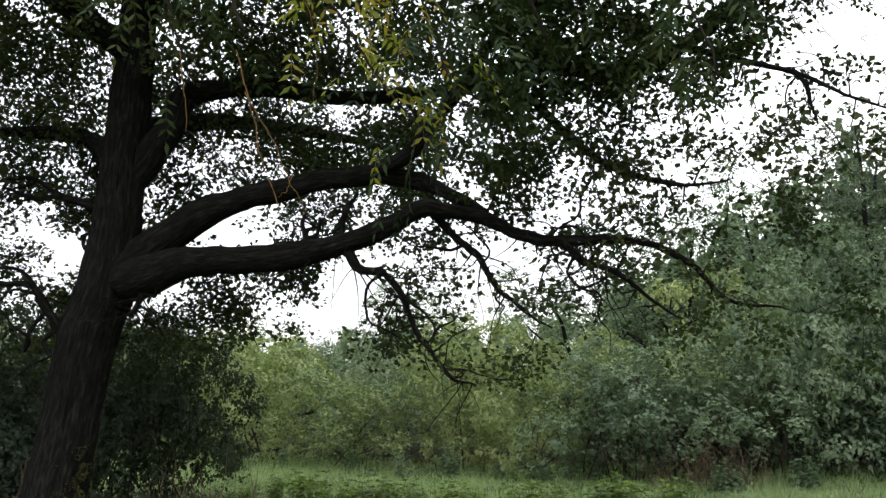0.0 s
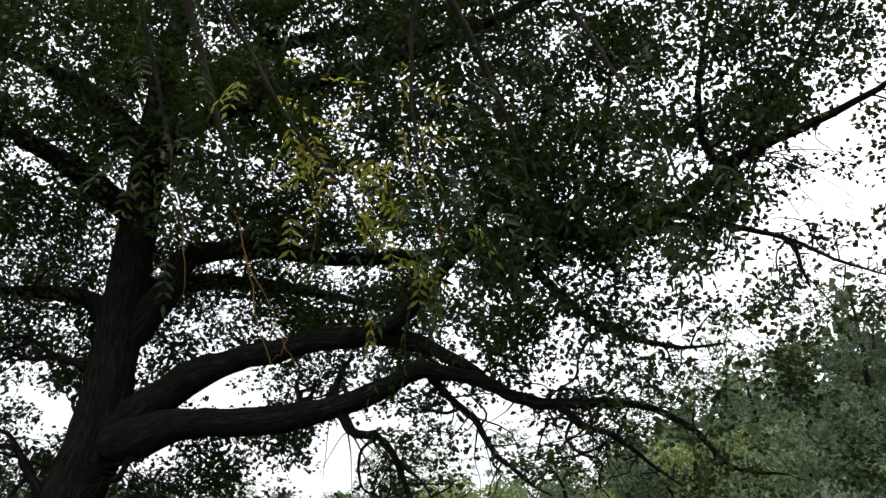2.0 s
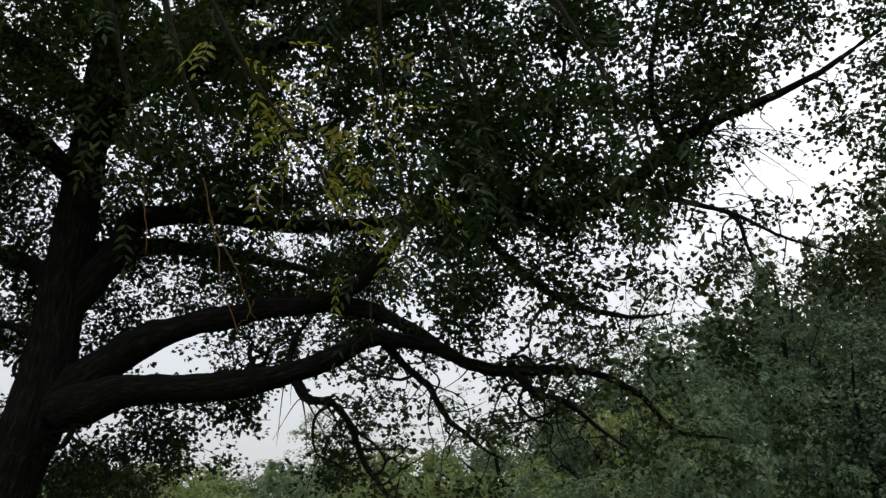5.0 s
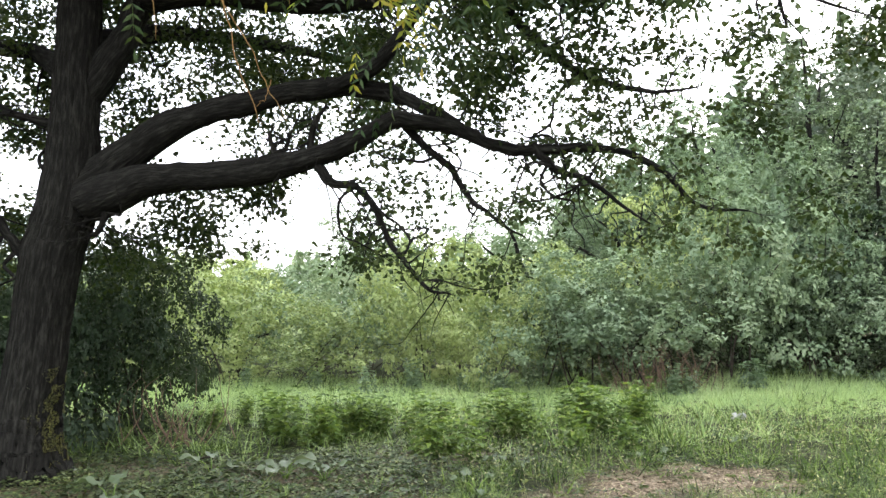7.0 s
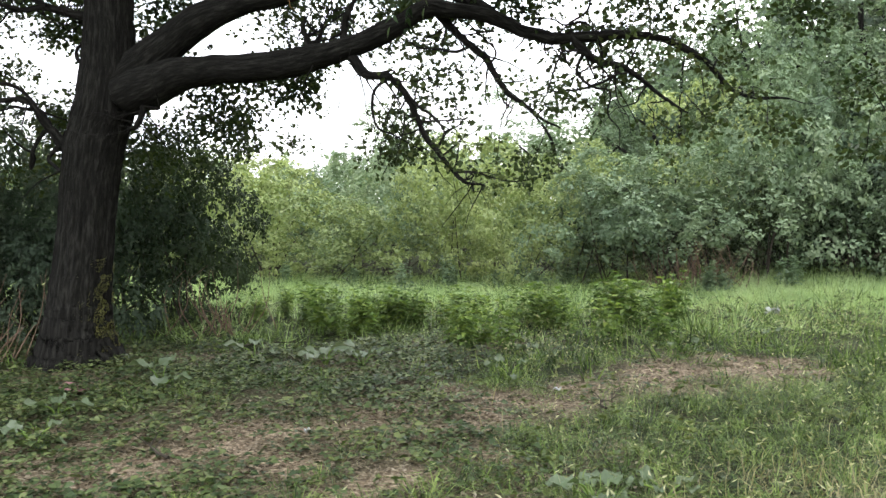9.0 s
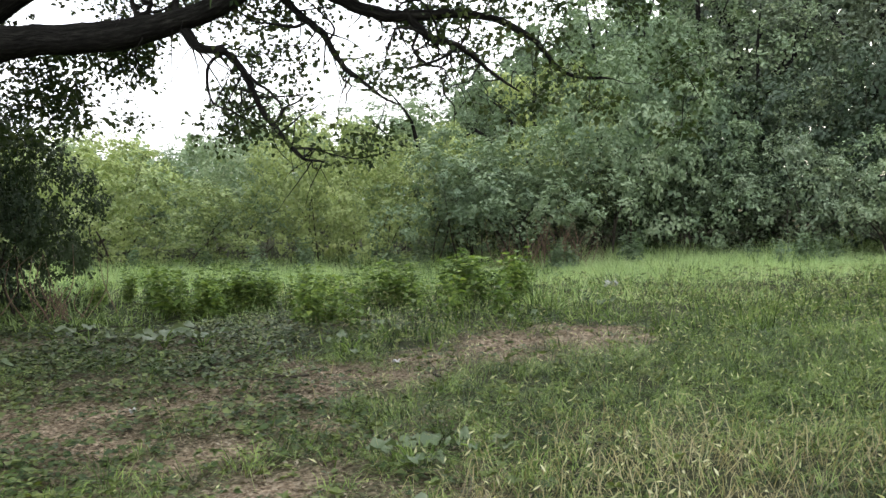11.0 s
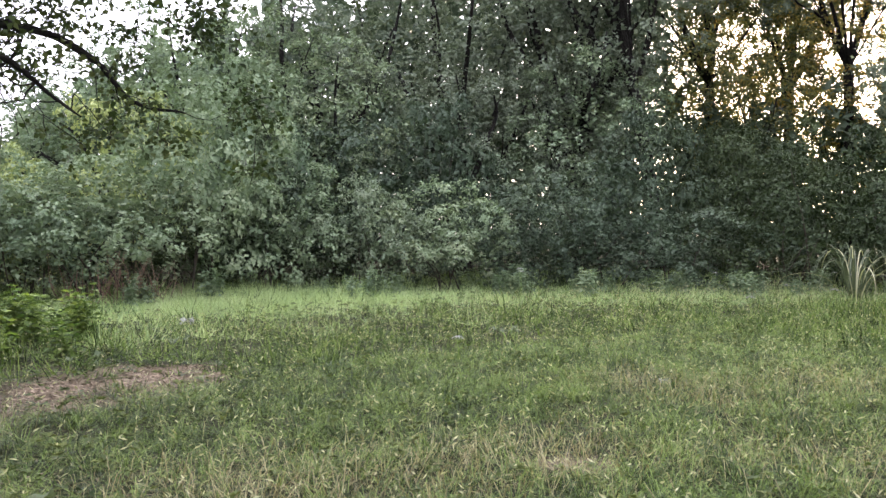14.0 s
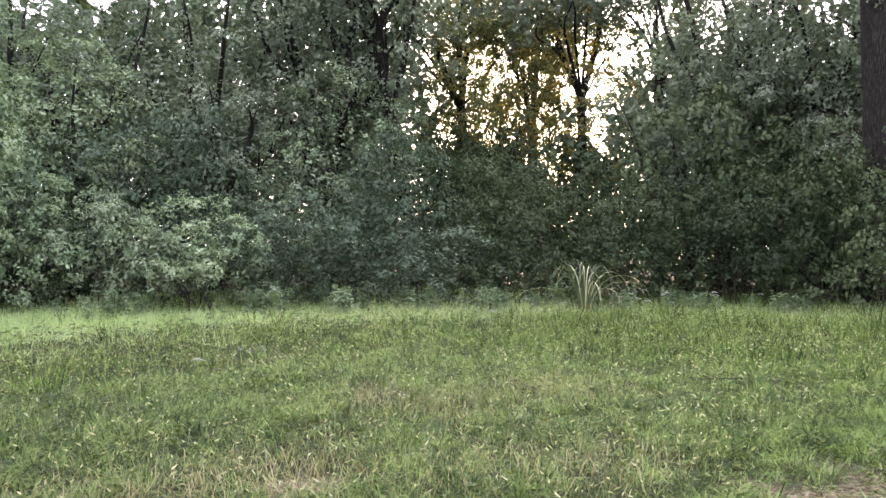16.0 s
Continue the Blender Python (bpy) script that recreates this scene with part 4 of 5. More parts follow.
def plant(key, x, y, wide, tall, turn):
    """Puts a shrub of a kind on the ground; wide and tall in metres."""
    s = Matrix.Diagonal((wide / 2.9, wide / 2.9, tall / 2.5, 1))
    m = Matrix.Translation((x, y, float(height_at(x, y)))) @ Matrix.Rotation(radians(turn), 4, "Z") @ s
    first = KINDS[key]
    if key not in USED:
        USED.add(key)
        first.matrix_basis = m
        return first
    first_basis = first.matrix_basis.copy()
    first.matrix_basis = Matrix.Identity(4)
    made = copy_thing(first, Matrix.Identity(4))
    made.matrix_basis = m
    first.matrix_basis = first_basis
    return made


# the front of the hedge: kind, x, y, width, height
FRONT = [
    # low dark-leaved shrubs stand in for the shaded hollow under the hedge
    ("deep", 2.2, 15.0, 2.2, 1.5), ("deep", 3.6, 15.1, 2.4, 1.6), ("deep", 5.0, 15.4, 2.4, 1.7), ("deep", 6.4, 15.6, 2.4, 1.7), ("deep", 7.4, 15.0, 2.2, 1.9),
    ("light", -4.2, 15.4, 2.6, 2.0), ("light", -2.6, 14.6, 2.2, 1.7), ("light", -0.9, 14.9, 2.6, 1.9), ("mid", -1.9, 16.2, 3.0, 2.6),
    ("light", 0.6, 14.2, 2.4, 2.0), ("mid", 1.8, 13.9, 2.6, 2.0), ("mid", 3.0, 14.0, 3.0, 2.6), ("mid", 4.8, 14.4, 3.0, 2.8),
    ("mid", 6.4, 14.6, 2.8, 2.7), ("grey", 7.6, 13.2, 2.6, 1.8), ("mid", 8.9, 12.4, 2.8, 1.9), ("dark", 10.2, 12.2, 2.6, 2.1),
    # the deep kind here carries the overhanging trees' shade in its leaf colour
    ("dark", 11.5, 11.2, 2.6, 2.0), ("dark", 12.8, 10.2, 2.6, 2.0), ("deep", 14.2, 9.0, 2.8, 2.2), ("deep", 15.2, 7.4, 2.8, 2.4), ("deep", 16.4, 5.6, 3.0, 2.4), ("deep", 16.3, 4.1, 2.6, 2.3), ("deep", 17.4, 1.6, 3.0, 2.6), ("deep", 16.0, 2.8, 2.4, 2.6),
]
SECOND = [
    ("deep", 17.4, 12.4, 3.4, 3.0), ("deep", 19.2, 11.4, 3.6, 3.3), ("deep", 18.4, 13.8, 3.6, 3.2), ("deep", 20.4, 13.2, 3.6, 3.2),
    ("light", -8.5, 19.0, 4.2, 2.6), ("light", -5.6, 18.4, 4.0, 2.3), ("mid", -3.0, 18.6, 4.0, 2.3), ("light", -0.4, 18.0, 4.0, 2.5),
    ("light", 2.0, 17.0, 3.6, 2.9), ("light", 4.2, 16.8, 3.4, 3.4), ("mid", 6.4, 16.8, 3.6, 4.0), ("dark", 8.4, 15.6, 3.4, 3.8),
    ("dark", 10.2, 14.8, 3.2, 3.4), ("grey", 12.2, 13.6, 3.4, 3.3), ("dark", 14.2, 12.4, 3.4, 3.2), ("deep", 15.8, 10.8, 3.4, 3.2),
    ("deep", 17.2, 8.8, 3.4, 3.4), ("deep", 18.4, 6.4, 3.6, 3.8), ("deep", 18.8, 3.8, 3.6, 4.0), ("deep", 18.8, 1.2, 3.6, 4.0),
]
UNDER = [
    ("pale", 6.4, 18.6, 4.4, 5.2), ("pale", 9.2, 17.6, 4.4, 5.6), ("under", 12.2, 16.6, 4.6, 6.0), ("pale", 14.6, 15.0, 4.4, 5.6), ("under", 15.4, 15.6, 4.4, 6.0),
    ("under", 19.8, 8.0, 4.4, 6.2), ("under", 20.2, 6.0, 4.6, 7.2), ("under", 20.4, 3.2, 4.6, 6.6), ("under", 20.0, 0.2, 4.6, 6.4), ("under", 22.4, 8.0, 4.6, 6.2), ("under", 22.6, 5.4, 4.6, 6.4),
]
for row in (FRONT, SECOND):
    for i, (kind, x, y, wide, tall) in enumerate(row):
        plant((kind, i % 3), x, y, wide * (1.0 + 0.16 * math.sin(5.3 * i)), tall * (1.0 + 0.2 * math.sin(3.7 * i + 1)), i * 137.5)

# the dark bush beside the oak's trunk; its deep kind has shade in the leaf colour
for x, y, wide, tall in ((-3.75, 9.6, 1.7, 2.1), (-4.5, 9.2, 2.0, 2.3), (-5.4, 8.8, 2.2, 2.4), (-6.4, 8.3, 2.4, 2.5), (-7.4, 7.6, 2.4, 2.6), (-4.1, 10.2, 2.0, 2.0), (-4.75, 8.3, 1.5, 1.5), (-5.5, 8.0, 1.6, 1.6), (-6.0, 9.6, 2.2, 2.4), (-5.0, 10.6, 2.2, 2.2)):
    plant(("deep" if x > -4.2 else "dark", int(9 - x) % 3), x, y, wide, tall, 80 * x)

# the taller trees behind the hedge
def forked_trunk(top, centres, height, girth, limbs=11):
    """A leaning trunk that forks low, with crooked limbs into the crown."""
    lean = rng.normal(size=2) * 0.35
    fork = np.array([lean[0] * 0.5, lean[1] * 0.5, height * 0.3])
    v, f = tube(curve_through([(0, 0, -0.2, girth * 1.3), (lean[0] * 0.2, 0, height * 0.12, girth), (*fork, girth * 0.9)], 6), 12, 0.06)
    trunk = part_of("trunk", mesh_from("trunk", v, f, BARK, True), top)
    for c in centres[rng.choice(len(centres), limbs, replace=False)]:
        mid = fork * 0.55 + c * 0.45 + rng.normal(size=3) * 0.3 + [0, 0, -0.15 * height * 0.2]
        r = girth * rng.uniform(0.3, 0.75)
        v, f = tube(curve_through([(*fork, r), (*mid, r * 0.7), (*(mid * 0.45 + c * 0.55 + rng.normal(size=3) * 0.2), r * 0.45), (*c, r * 0.15)], 5), 8, 0.06)
        part_of("limb", mesh_from("limb", v, f, BARK, True), trunk)


# the sparse trees' sun glow is partly leaf colour, partly light let through
for key, mat, label in (("pale", MID, "tall leafy green tree behind the hedge with a rounded crown"), ("under", TALL, "young tree between hedge and wood with skylight and glare in its grey-green leaf colour"), ("shade", TALL, "tall tree behind the hedge against the light, skylight and glare in its grey-green leaf colour"), ("sparse", SUN_TINTED, "thin-leaved tree behind the hedge with yellow-orange sun glow in its leaf colour")):
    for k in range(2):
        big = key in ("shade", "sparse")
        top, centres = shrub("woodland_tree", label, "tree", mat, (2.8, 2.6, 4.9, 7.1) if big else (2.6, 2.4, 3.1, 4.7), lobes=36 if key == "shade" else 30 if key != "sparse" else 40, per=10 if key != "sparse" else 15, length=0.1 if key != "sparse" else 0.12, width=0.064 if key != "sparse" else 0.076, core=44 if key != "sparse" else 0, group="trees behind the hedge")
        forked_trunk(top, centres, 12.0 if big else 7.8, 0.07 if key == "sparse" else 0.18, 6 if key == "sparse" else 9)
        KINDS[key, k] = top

BACK = [
    ("pale", -13.5, 25.0, 5.6, 3.2), ("pale", -9.4, 25.5, 5.6, 3.0), ("pale", -5.9, 26.0, 5.2, 3.0), ("pale", -2.7, 24.5, 4.2, 4.4), ("pale", 2.4, 23.0, 5.2, 4.7),
    ("pale", 4.6, 20.6, 4.6, 5.8), ("pale", 7.0, 19.8, 5.0, 7.5), ("shade", 9.8, 18.6, 5.2, 8.8), ("shade", 12.8, 17.4, 5.8, 10.6), ("shade", 15.2, 16.4, 6.4, 12.5),
]
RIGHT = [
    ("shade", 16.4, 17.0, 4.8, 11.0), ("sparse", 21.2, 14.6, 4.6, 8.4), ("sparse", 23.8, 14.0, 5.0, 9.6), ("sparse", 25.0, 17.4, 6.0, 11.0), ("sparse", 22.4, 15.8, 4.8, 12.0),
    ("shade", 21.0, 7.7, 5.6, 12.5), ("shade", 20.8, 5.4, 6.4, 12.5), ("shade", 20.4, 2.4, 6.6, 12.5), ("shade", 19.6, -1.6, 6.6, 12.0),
]
def old_tree(x, y, height, girth, fork_at, lean, seed_lobes=34):
    """A mature tree whose dark trunk and forking limbs show below a high crown."""
    top = tagged(new("old_tree"), "mature tree with a dark bare trunk forking below its high crown", "tree", "old trees in the hedge")
    top.matrix_basis = pose(x, y, float(height_at(x, y)))
    me, hearts = crown_mesh("crown", TALL, seed_lobes, 12, 0.12, 0.072, np.array([2.8, 2.4, height * 0.21]), -0.8, 30)
    lift = np.array([lean, 0.4, height * 0.8])
    me.transform(Matrix.Translation(lift))
    part_of("crown", me, top, kind="stuff")
    fork = np.array([lean * 0.5, 0.1, fork_at])
    v, f = tube(curve_through([(0, 0, -0.2, girth * 1.4), (0.02, 0, 0.4, girth * 1.1), (lean * 0.2, 0, fork_at * 0.5, girth), (*fork, girth * 0.92)], 6), 16, 0.05)
    trunk = part_of("trunk", mesh_from("trunk", v, f, BARK, True), top)
    for k, c in enumerate(hearts[:9] + lift):
        mid = fork * 0.5 + c * 0.5 + rng.normal(size=3) * [0.5, 0.2, 0.3]
        r = girth * (0.7 if k < 2 else rng.uniform(0.22, 0.4))
        v, f = tube(curve_through([(*fork, r), (*mid, r * 0.75), (*(mid * 0.4 + c * 0.6 + rng.normal(size=3) * 0.25), r * 0.5), (*c, r * 0.15)], 6), 9, 0.06)
        part_of("limb", mesh_from("limb", v, f, BARK, True), trunk)


old_tree(17.2, 14.7, 11.0, 0.19, 4.6, -1.7)
old_tree(17.0, 3.2, 13.0, 0.24, 7.6, -0.2)
old_tree(25.0, 16.0, 11.6, 0.18, 5.6, 0.3)
old_tree(22.0, 16.6, 11.2, 0.16, 5.6, -0.4)
old_tree(22.6, 12.6, 10.8, 0.14, 5.6, 0.3)
old_tree(23.4, 10.4, 11.8, 0.16, 5.8, 0.2)
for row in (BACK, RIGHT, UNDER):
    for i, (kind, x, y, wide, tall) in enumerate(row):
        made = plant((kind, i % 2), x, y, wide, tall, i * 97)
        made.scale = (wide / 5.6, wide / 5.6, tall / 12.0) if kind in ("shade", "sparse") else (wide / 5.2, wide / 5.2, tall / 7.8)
for key, first in KINDS.items():
    if key not in USED:
        for ob in (*first.children_recursive, first):
            bpy.data.objects.remove(ob)


def far_woods(n, start, end, tops, holes):
    """The wood beyond the hedge between two bearings, one leafy mass with an uneven top, open towards the low sun."""
    az = radians(start) + rng.random(n) * radians(end - start)
    deg = np.degrees(az)
    r = 24.5 + rng.random(n) * 9
    top = np.interp(deg, *tops) * (1 + 0.12 * np.sin(deg * 1.7) + 0.08 * np.sin(deg * 4.1 + 1))
    z = rng.random(n) ** 0.8 * top
    p = np.stack([r * np.sin(az), r * np.cos(az), z + height_at(r, 0)], 1)
    p = p[lumps(p, 0.55, 8) > np.interp(deg, *holes)]
    way = rng.normal(size=p.shape)
    fine = np.interp(np.degrees(np.arctan2(p[:, 0], p[:, 1])), [6, 9, 47, 50, 64, 67], [0.5, 1.0, 1.0, 0.7, 0.7, 1.0])
    return blades(p, way, rng.normal(size=p.shape) * 0.6 + [-0.5, -0.5, 0.6], rng.uniform(0.3, 0.56, len(p)) * fine, rng.uniform(0.2, 0.36, len(p)) * fine)


v, f = far_woods(52000, 8, 100, ([8, 14, 20, 30, 40, 49, 51, 62, 65, 80, 90, 100], [4.2, 5.6, 7.2, 8.8, 10.5, 10.0, 4.4, 4.4, 7.4, 7.6, 11.0, 12.0]), ([8, 50, 52, 63, 66, 100], [-0.8, -0.8, -0.1, -0.1, -0.6, -0.6]))
tagged(new("far_woods", mesh_from("far_woods", v, f, DARK)), "dense dark foliage of the wood beyond the hedge", "wood", kind="stuff")
v, f = far_woods(30000, -36, 8, ([-36, -20, -12, -8, 0, 8], [2.8, 2.6, 2.5, 3.0, 3.2, 3.9]), ([0, 1], [-0.8, -0.8]))
tagged(new("far_thicket", mesh_from("far_thicket", v, f, MID)), "pale green thicket far beyond the meadow's edge", "thicket", kind="stuff")


# ---- the ash that reaches in overhead, with drooping twigs ----
def ash_leaves(base, way, count=4, long=0.24, leaflet=0.085):
    """Compound leaves: pairs of narrow leaflets along a drooping stalk."""
    n = len(base)
    way = unit(way)
    side = unit(np.cross(way, rng.normal(size=(n, 3)) * 0.4 + [0, 0, 1.0]))
    up = np.cross(side, way)
    b, w, nn, ll = [], [], [], []
    for k in range(count + 1):
        u = (k + 0.6) / (count + 0.6)
        at = base + way * long * u - [0, 0, 0.06 * u * u]
        for sgn in (-1, 1) if k < count else (0,):
            b.append(at)
            w.append(way * (0.55 if sgn else 1) + sgn * side * 0.85 - [0, 0, 0.25] + rng.normal(size=(n, 3)) * 0.12)
            nn.append(up + rng.normal(size=(n, 3)) * 0.3)
            ll.append(leaflet * rng.uniform(0.75, 1.2, n))
    b, w, nn, ll = np.vstack(b), np.vstack(w), np.vstack(nn), np.concatenate(ll)
    leaf = blades(b, w, nn, ll, ll * 0.3, 0.15, 0.4)
    stalk = blades(base, way - [0, 0, 0.2], up, long, 0.004, 0.0)
    return join([leaf, stalk])


ash = tagged(new("ash_tree"), "ash tree with drooping twigs and yellowing feathered leaves overhead", "tree")
v, f = tube(curve_through([(-3.6, -3.2, -0.2, 0.24), (-3.5, -3.1, 0.6, 0.18), (-3.3, -2.8, 3.0, 0.15), (-3.0, -2.2, 5.0, 0.12), (-2.7, -1.0, 6.1, 0.09)], 6), 14, 0.04)
part_of("trunk", mesh_from("trunk", v, f, BARK, True), ash)
DROOP = [
    [(-2.7, -1.0, 6.1, 0.08), (-2.4, 1.0, 6.4, 0.06), (-2.1, 2.8, 5.9, 0.045), (-1.9, 3.7, 5.0, 0.03), (-1.66, 4.2, 4.0, 0.018), (-1.49, 4.38, 3.4, 0.01)],
    [(-2.7, -1.0, 6.1, 0.07), (-1.8, 1.2, 6.5, 0.055), (-0.9, 3.0, 6.0, 0.04), (-0.4, 4.2, 5.2, 0.03), (0.1, 5.0, 4.4, 0.02), (0.45, 5.4, 3.7, 0.008)],
    [(-1.9, 3.7, 5.0, 0.02), (-1.5, 4.1, 4.5, 0.015), (-1.15, 4.4, 3.9, 0.011), (-0.85, 4.6, 3.4, 0.008), (-0.5, 4.75, 2.95, 0.004)],
    [(-0.9, 3.0, 6.0, 0.03), (-0.2, 3.5, 5.4, 0.024), (0.4, 3.9, 4.5, 0.016), (0.85, 4.05, 3.7, 0.01), (1.1, 4.15, 3.05, 0.004)],
    [(-2.1, 2.8, 5.9, 0.025), (-2.2, 3.8, 5.0, 0.018), (-2.1, 4.4, 4.2, 0.012), (-1.95, 4.7, 3.5, 0.006)],
    [(-0.4, 4.2, 5.2, 0.02), (-0.5, 4.5, 4.6, 0.014), (-0.45, 4.7, 3.9, 0.01), (-0.15, 4.75, 3.15, 0.004)],
]
ash_lines = []
for rows in DROOP:
    line = curve_through(rows, 8)
    line[1:, :3] += np.cumsum(rng.normal(size=(len(line) - 1, 3)) * 0.008, axis=0)
    ash_lines.append(line)
    v, f = tube(line, 7)
    part_of("branch", mesh_from("branch", v, f, TWIG, True), ash)
for rows in (
    [(-1.5, 4.37, 3.42, 0.007), (-1.44, 4.5, 3.12, 0.006), (-1.4, 4.62, 2.85, 0.005), (-1.31, 4.7, 2.58, 0.0035), (-1.25, 4.72, 2.54, 0.002)],
    [(-1.46, 4.45, 3.2, 0.006), (-1.3, 4.6, 2.95, 0.005), (-1.2, 4.7, 2.75, 0.0035), (-1.12, 4.74, 2.6, 0.002)],
    [(-1.22, 4.69, 2.78, 0.004), (-1.26, 4.71, 2.66, 0.003), (-1.31, 4.72, 2.62, 0.002)],
    [(-1.96, 4.68, 3.55, 0.005), (-1.95, 4.72, 3.3, 0.004), (-1.93, 4.76, 3.05, 0.002)],
    [(-1.16, 4.4, 3.9, 0.005), (-1.1, 4.6, 3.5, 0.004), (-1.12, 4.7, 3.2, 0.002)],
):
    line = curve_through(rows, 6) * [1, 1, 1, 0.6]
    line[1:, :3] += np.cumsum(rng.normal(size=(len(line) - 1, 3)) * 0.006, axis=0)
    v, f = tube(line, 6, 0.15)
    part_of("bare_twig", mesh_from("bare_twig", v, f, STRAW_TWIG, True), ash, "bare straw-orange drooping twig")


def leafy(lines, lo, hi, n, spread):
    """Bases and ways for leaves along the stretch lo..hi of the given lines."""
    b, w = [], []
    for line in lines:
        i = rng.uniform(lo, hi, n) * (len(line) - 1.001)
        j = i.astype(int)
        p = line[j, :3] + (i - j)[:, None] * (line[j + 1, :3] - line[j, :3])
        off = rng.normal(size=(n, 3)) * spread
        b.append(p + off)
        w.append(unit(off + rng.normal(size=(n, 3)) * spread * 0.5) + unit(line[j + 1, :3] - line[j, :3]) * 0.5 - [0, 0, 0.3])
    return np.vstack(b), np.vstack(w)


v, f = ash_leaves(*leafy([ash_lines[1], ash_lines[5]], 0.5, 1.0, 120, 0.33))
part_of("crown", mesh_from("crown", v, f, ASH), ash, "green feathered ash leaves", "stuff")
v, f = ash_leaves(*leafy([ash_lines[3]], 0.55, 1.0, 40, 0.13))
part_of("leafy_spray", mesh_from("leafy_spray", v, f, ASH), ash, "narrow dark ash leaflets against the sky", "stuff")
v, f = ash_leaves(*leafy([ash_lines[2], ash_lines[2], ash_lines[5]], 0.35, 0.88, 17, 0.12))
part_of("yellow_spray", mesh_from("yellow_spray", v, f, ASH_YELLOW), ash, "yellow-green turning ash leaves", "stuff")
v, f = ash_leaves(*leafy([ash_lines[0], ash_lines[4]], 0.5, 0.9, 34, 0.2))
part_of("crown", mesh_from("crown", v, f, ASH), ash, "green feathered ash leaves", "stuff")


# ---- weeds, big-leaved plants and reeds ----
def nettle(tall, material, label, group):
    """A bushy upright weed: several stems with pairs of toothed leaves, smaller towards the top."""
    top = tagged(new("nettle"), label, "weed", group)
    leaves = []
    for k in range(6):
        a, r = rng.uniform(0, 6.28), 0.15 * math.sqrt(k / 6)
        foot = np.array([r * math.cos(a), r * math.sin(a), -0.02])
        head = foot + [rng.normal() * 0.08, rng.normal() * 0.08, tall * rng.uniform(0.6, 1.1)]
        line = curve_through([(*foot, 0.005), (*(foot * 0.5 + head * 0.5 + rng.normal(size=3) * 0.02), 0.004), (*head, 0.002)], 2)
        v, f = tube(line, 4)
        part_of("stem", mesh_from("stem", v, f, material, True), top)
        for u in np.linspace(0.25, 1.0, 8):
            p = foot + (head - foot) * u
            b = a + u * 13
            for s in (0, math.pi / 2, math.pi, math.pi * 1.5) if u > 0.9 else (0, math.pi):
                leaves.append((*p, math.cos(b + s), math.sin(b + s), 0.35 - 0.75 * (1 - u), 0.115 * (1.2 - 0.5 * u)))
    q = np.array(leaves)
    n = len(q)
    v, f = blades(q[:, :3], q[:, 3:6] + rng.normal(size=(n, 3)) * 0.2, rng.normal(size=(n, 3)) * 0.35 + [0, 0, 1], q[:, 6] * rng.uniform(0.7, 1.25, n), q[:, 6] * 0.6, belly=0.36)
    part_of("foliage", mesh_from("foliage", v, f, material), top, kind="stuff")
    return top


NETTLE, EDGE_WEED = ("bushy green nettle with paired pointed leaves in the meadow", "weeds in the meadow"), ("leafy grey-green weed at the foot of the hedge", "weeds along the hedge")
nettles = [nettle(tall, WEED, *NETTLE) for tall in (0.5, 0.58, 0.4)] + [nettle(tall, MID, *EDGE_WEED) for tall in (0.5, 0.62, 0.42)]
beds = [(-1.75, 9.2, 0.36, 0.3, 13), (-1.05, 9.3, 0.3, 0.3, 11), (-0.4, 9.5, 0.25, 0.25, 4), (0.55, 9.1, 0.3, 0.25, 10), (1.15, 9.2, 0.28, 0.25, 8), (1.85, 9.3, 0.3, 0.25, 5), (-2.6, 9.9, 0.5, 0.5, 6), (-0.3, 7.9, 0.5, 0.25, 5), (0.9, 8.0, 0.5, 0.3, 4)]
hedge_foot = [(9.2, 11.0, 0.5, 0.4, 10), (10.4, 10.4, 0.7, 0.4, 10), (11.6, 9.6, 0.5, 0.4, 8), (12.6, 8.9, 0.6, 0.4, 8), (13.6, 8.1, 0.5, 0.4, 8), (14.4, 7.2, 0.5, 0.5, 8), (15.0, 5.8, 0.4, 0.8, 10), (15.3, 4.2, 0.3, 0.8, 8), (4.4, 12.6, 1.6, 0.3, 9), (-1.0, 13.6, 2.2, 0.3, 10), (7.4, 11.9, 0.8, 0.3, 6)]
made_first = set()
for bed, (bx, by, sx, sy, n) in enumerate(beds + hedge_foot):
    for k in range(n):
        x, y = bx + rng.normal() * sx * 0.6, by + rng.normal() * sy * 0.6
        which = int(rng.integers(3)) + 3 * (bed >= len(beds))
        m = pose(x, y, float(height_at(x, y)), 0, 0, rng.uniform(0, 360))
        s = rng.uniform(0.6, 0.98)
        if which in made_first:
            copy_thing(nettles[which], m).scale = (s, s, s)
        else:
            made_first.add(which)
            nettles[which].matrix_basis = m
for n in nettles:
    n.scale = (1, 1, 1)


def big_leaf(long, wide, material):
    """One broad leaf with a raised, wavy blade and a sunken midrib, lying along +x."""
    rows, cols = 9, 7
    vs = []
    for i in range(rows):
        u = i / (rows - 1)
        w = wide * 0.5 * (math.sin(math.pi * min(u * 0.9 + 0.1, 1.0)) ** 0.6) * (1 - 0.2 * u) * (1 + 0.1 * math.cos(i * math.pi))
        for j in range(cols):
            s = 2 * j / (cols - 1) - 1
            vs.append((long * u, w * s, 0.09 * long * math.sin(u * 2.2) + 0.16 * wide * abs(s) ** 1.4 + 0.018 * math.sin(9 * u + 4 * s) * abs(s) - 0.13 * long * u * u))
    i = (np.arange(rows - 1)[:, None] * cols + np.arange(cols - 1)).ravel()
    return mesh_from("leaf", vs, np.stack([i, i + 1, i + cols + 1, i + cols], 1), material, True)


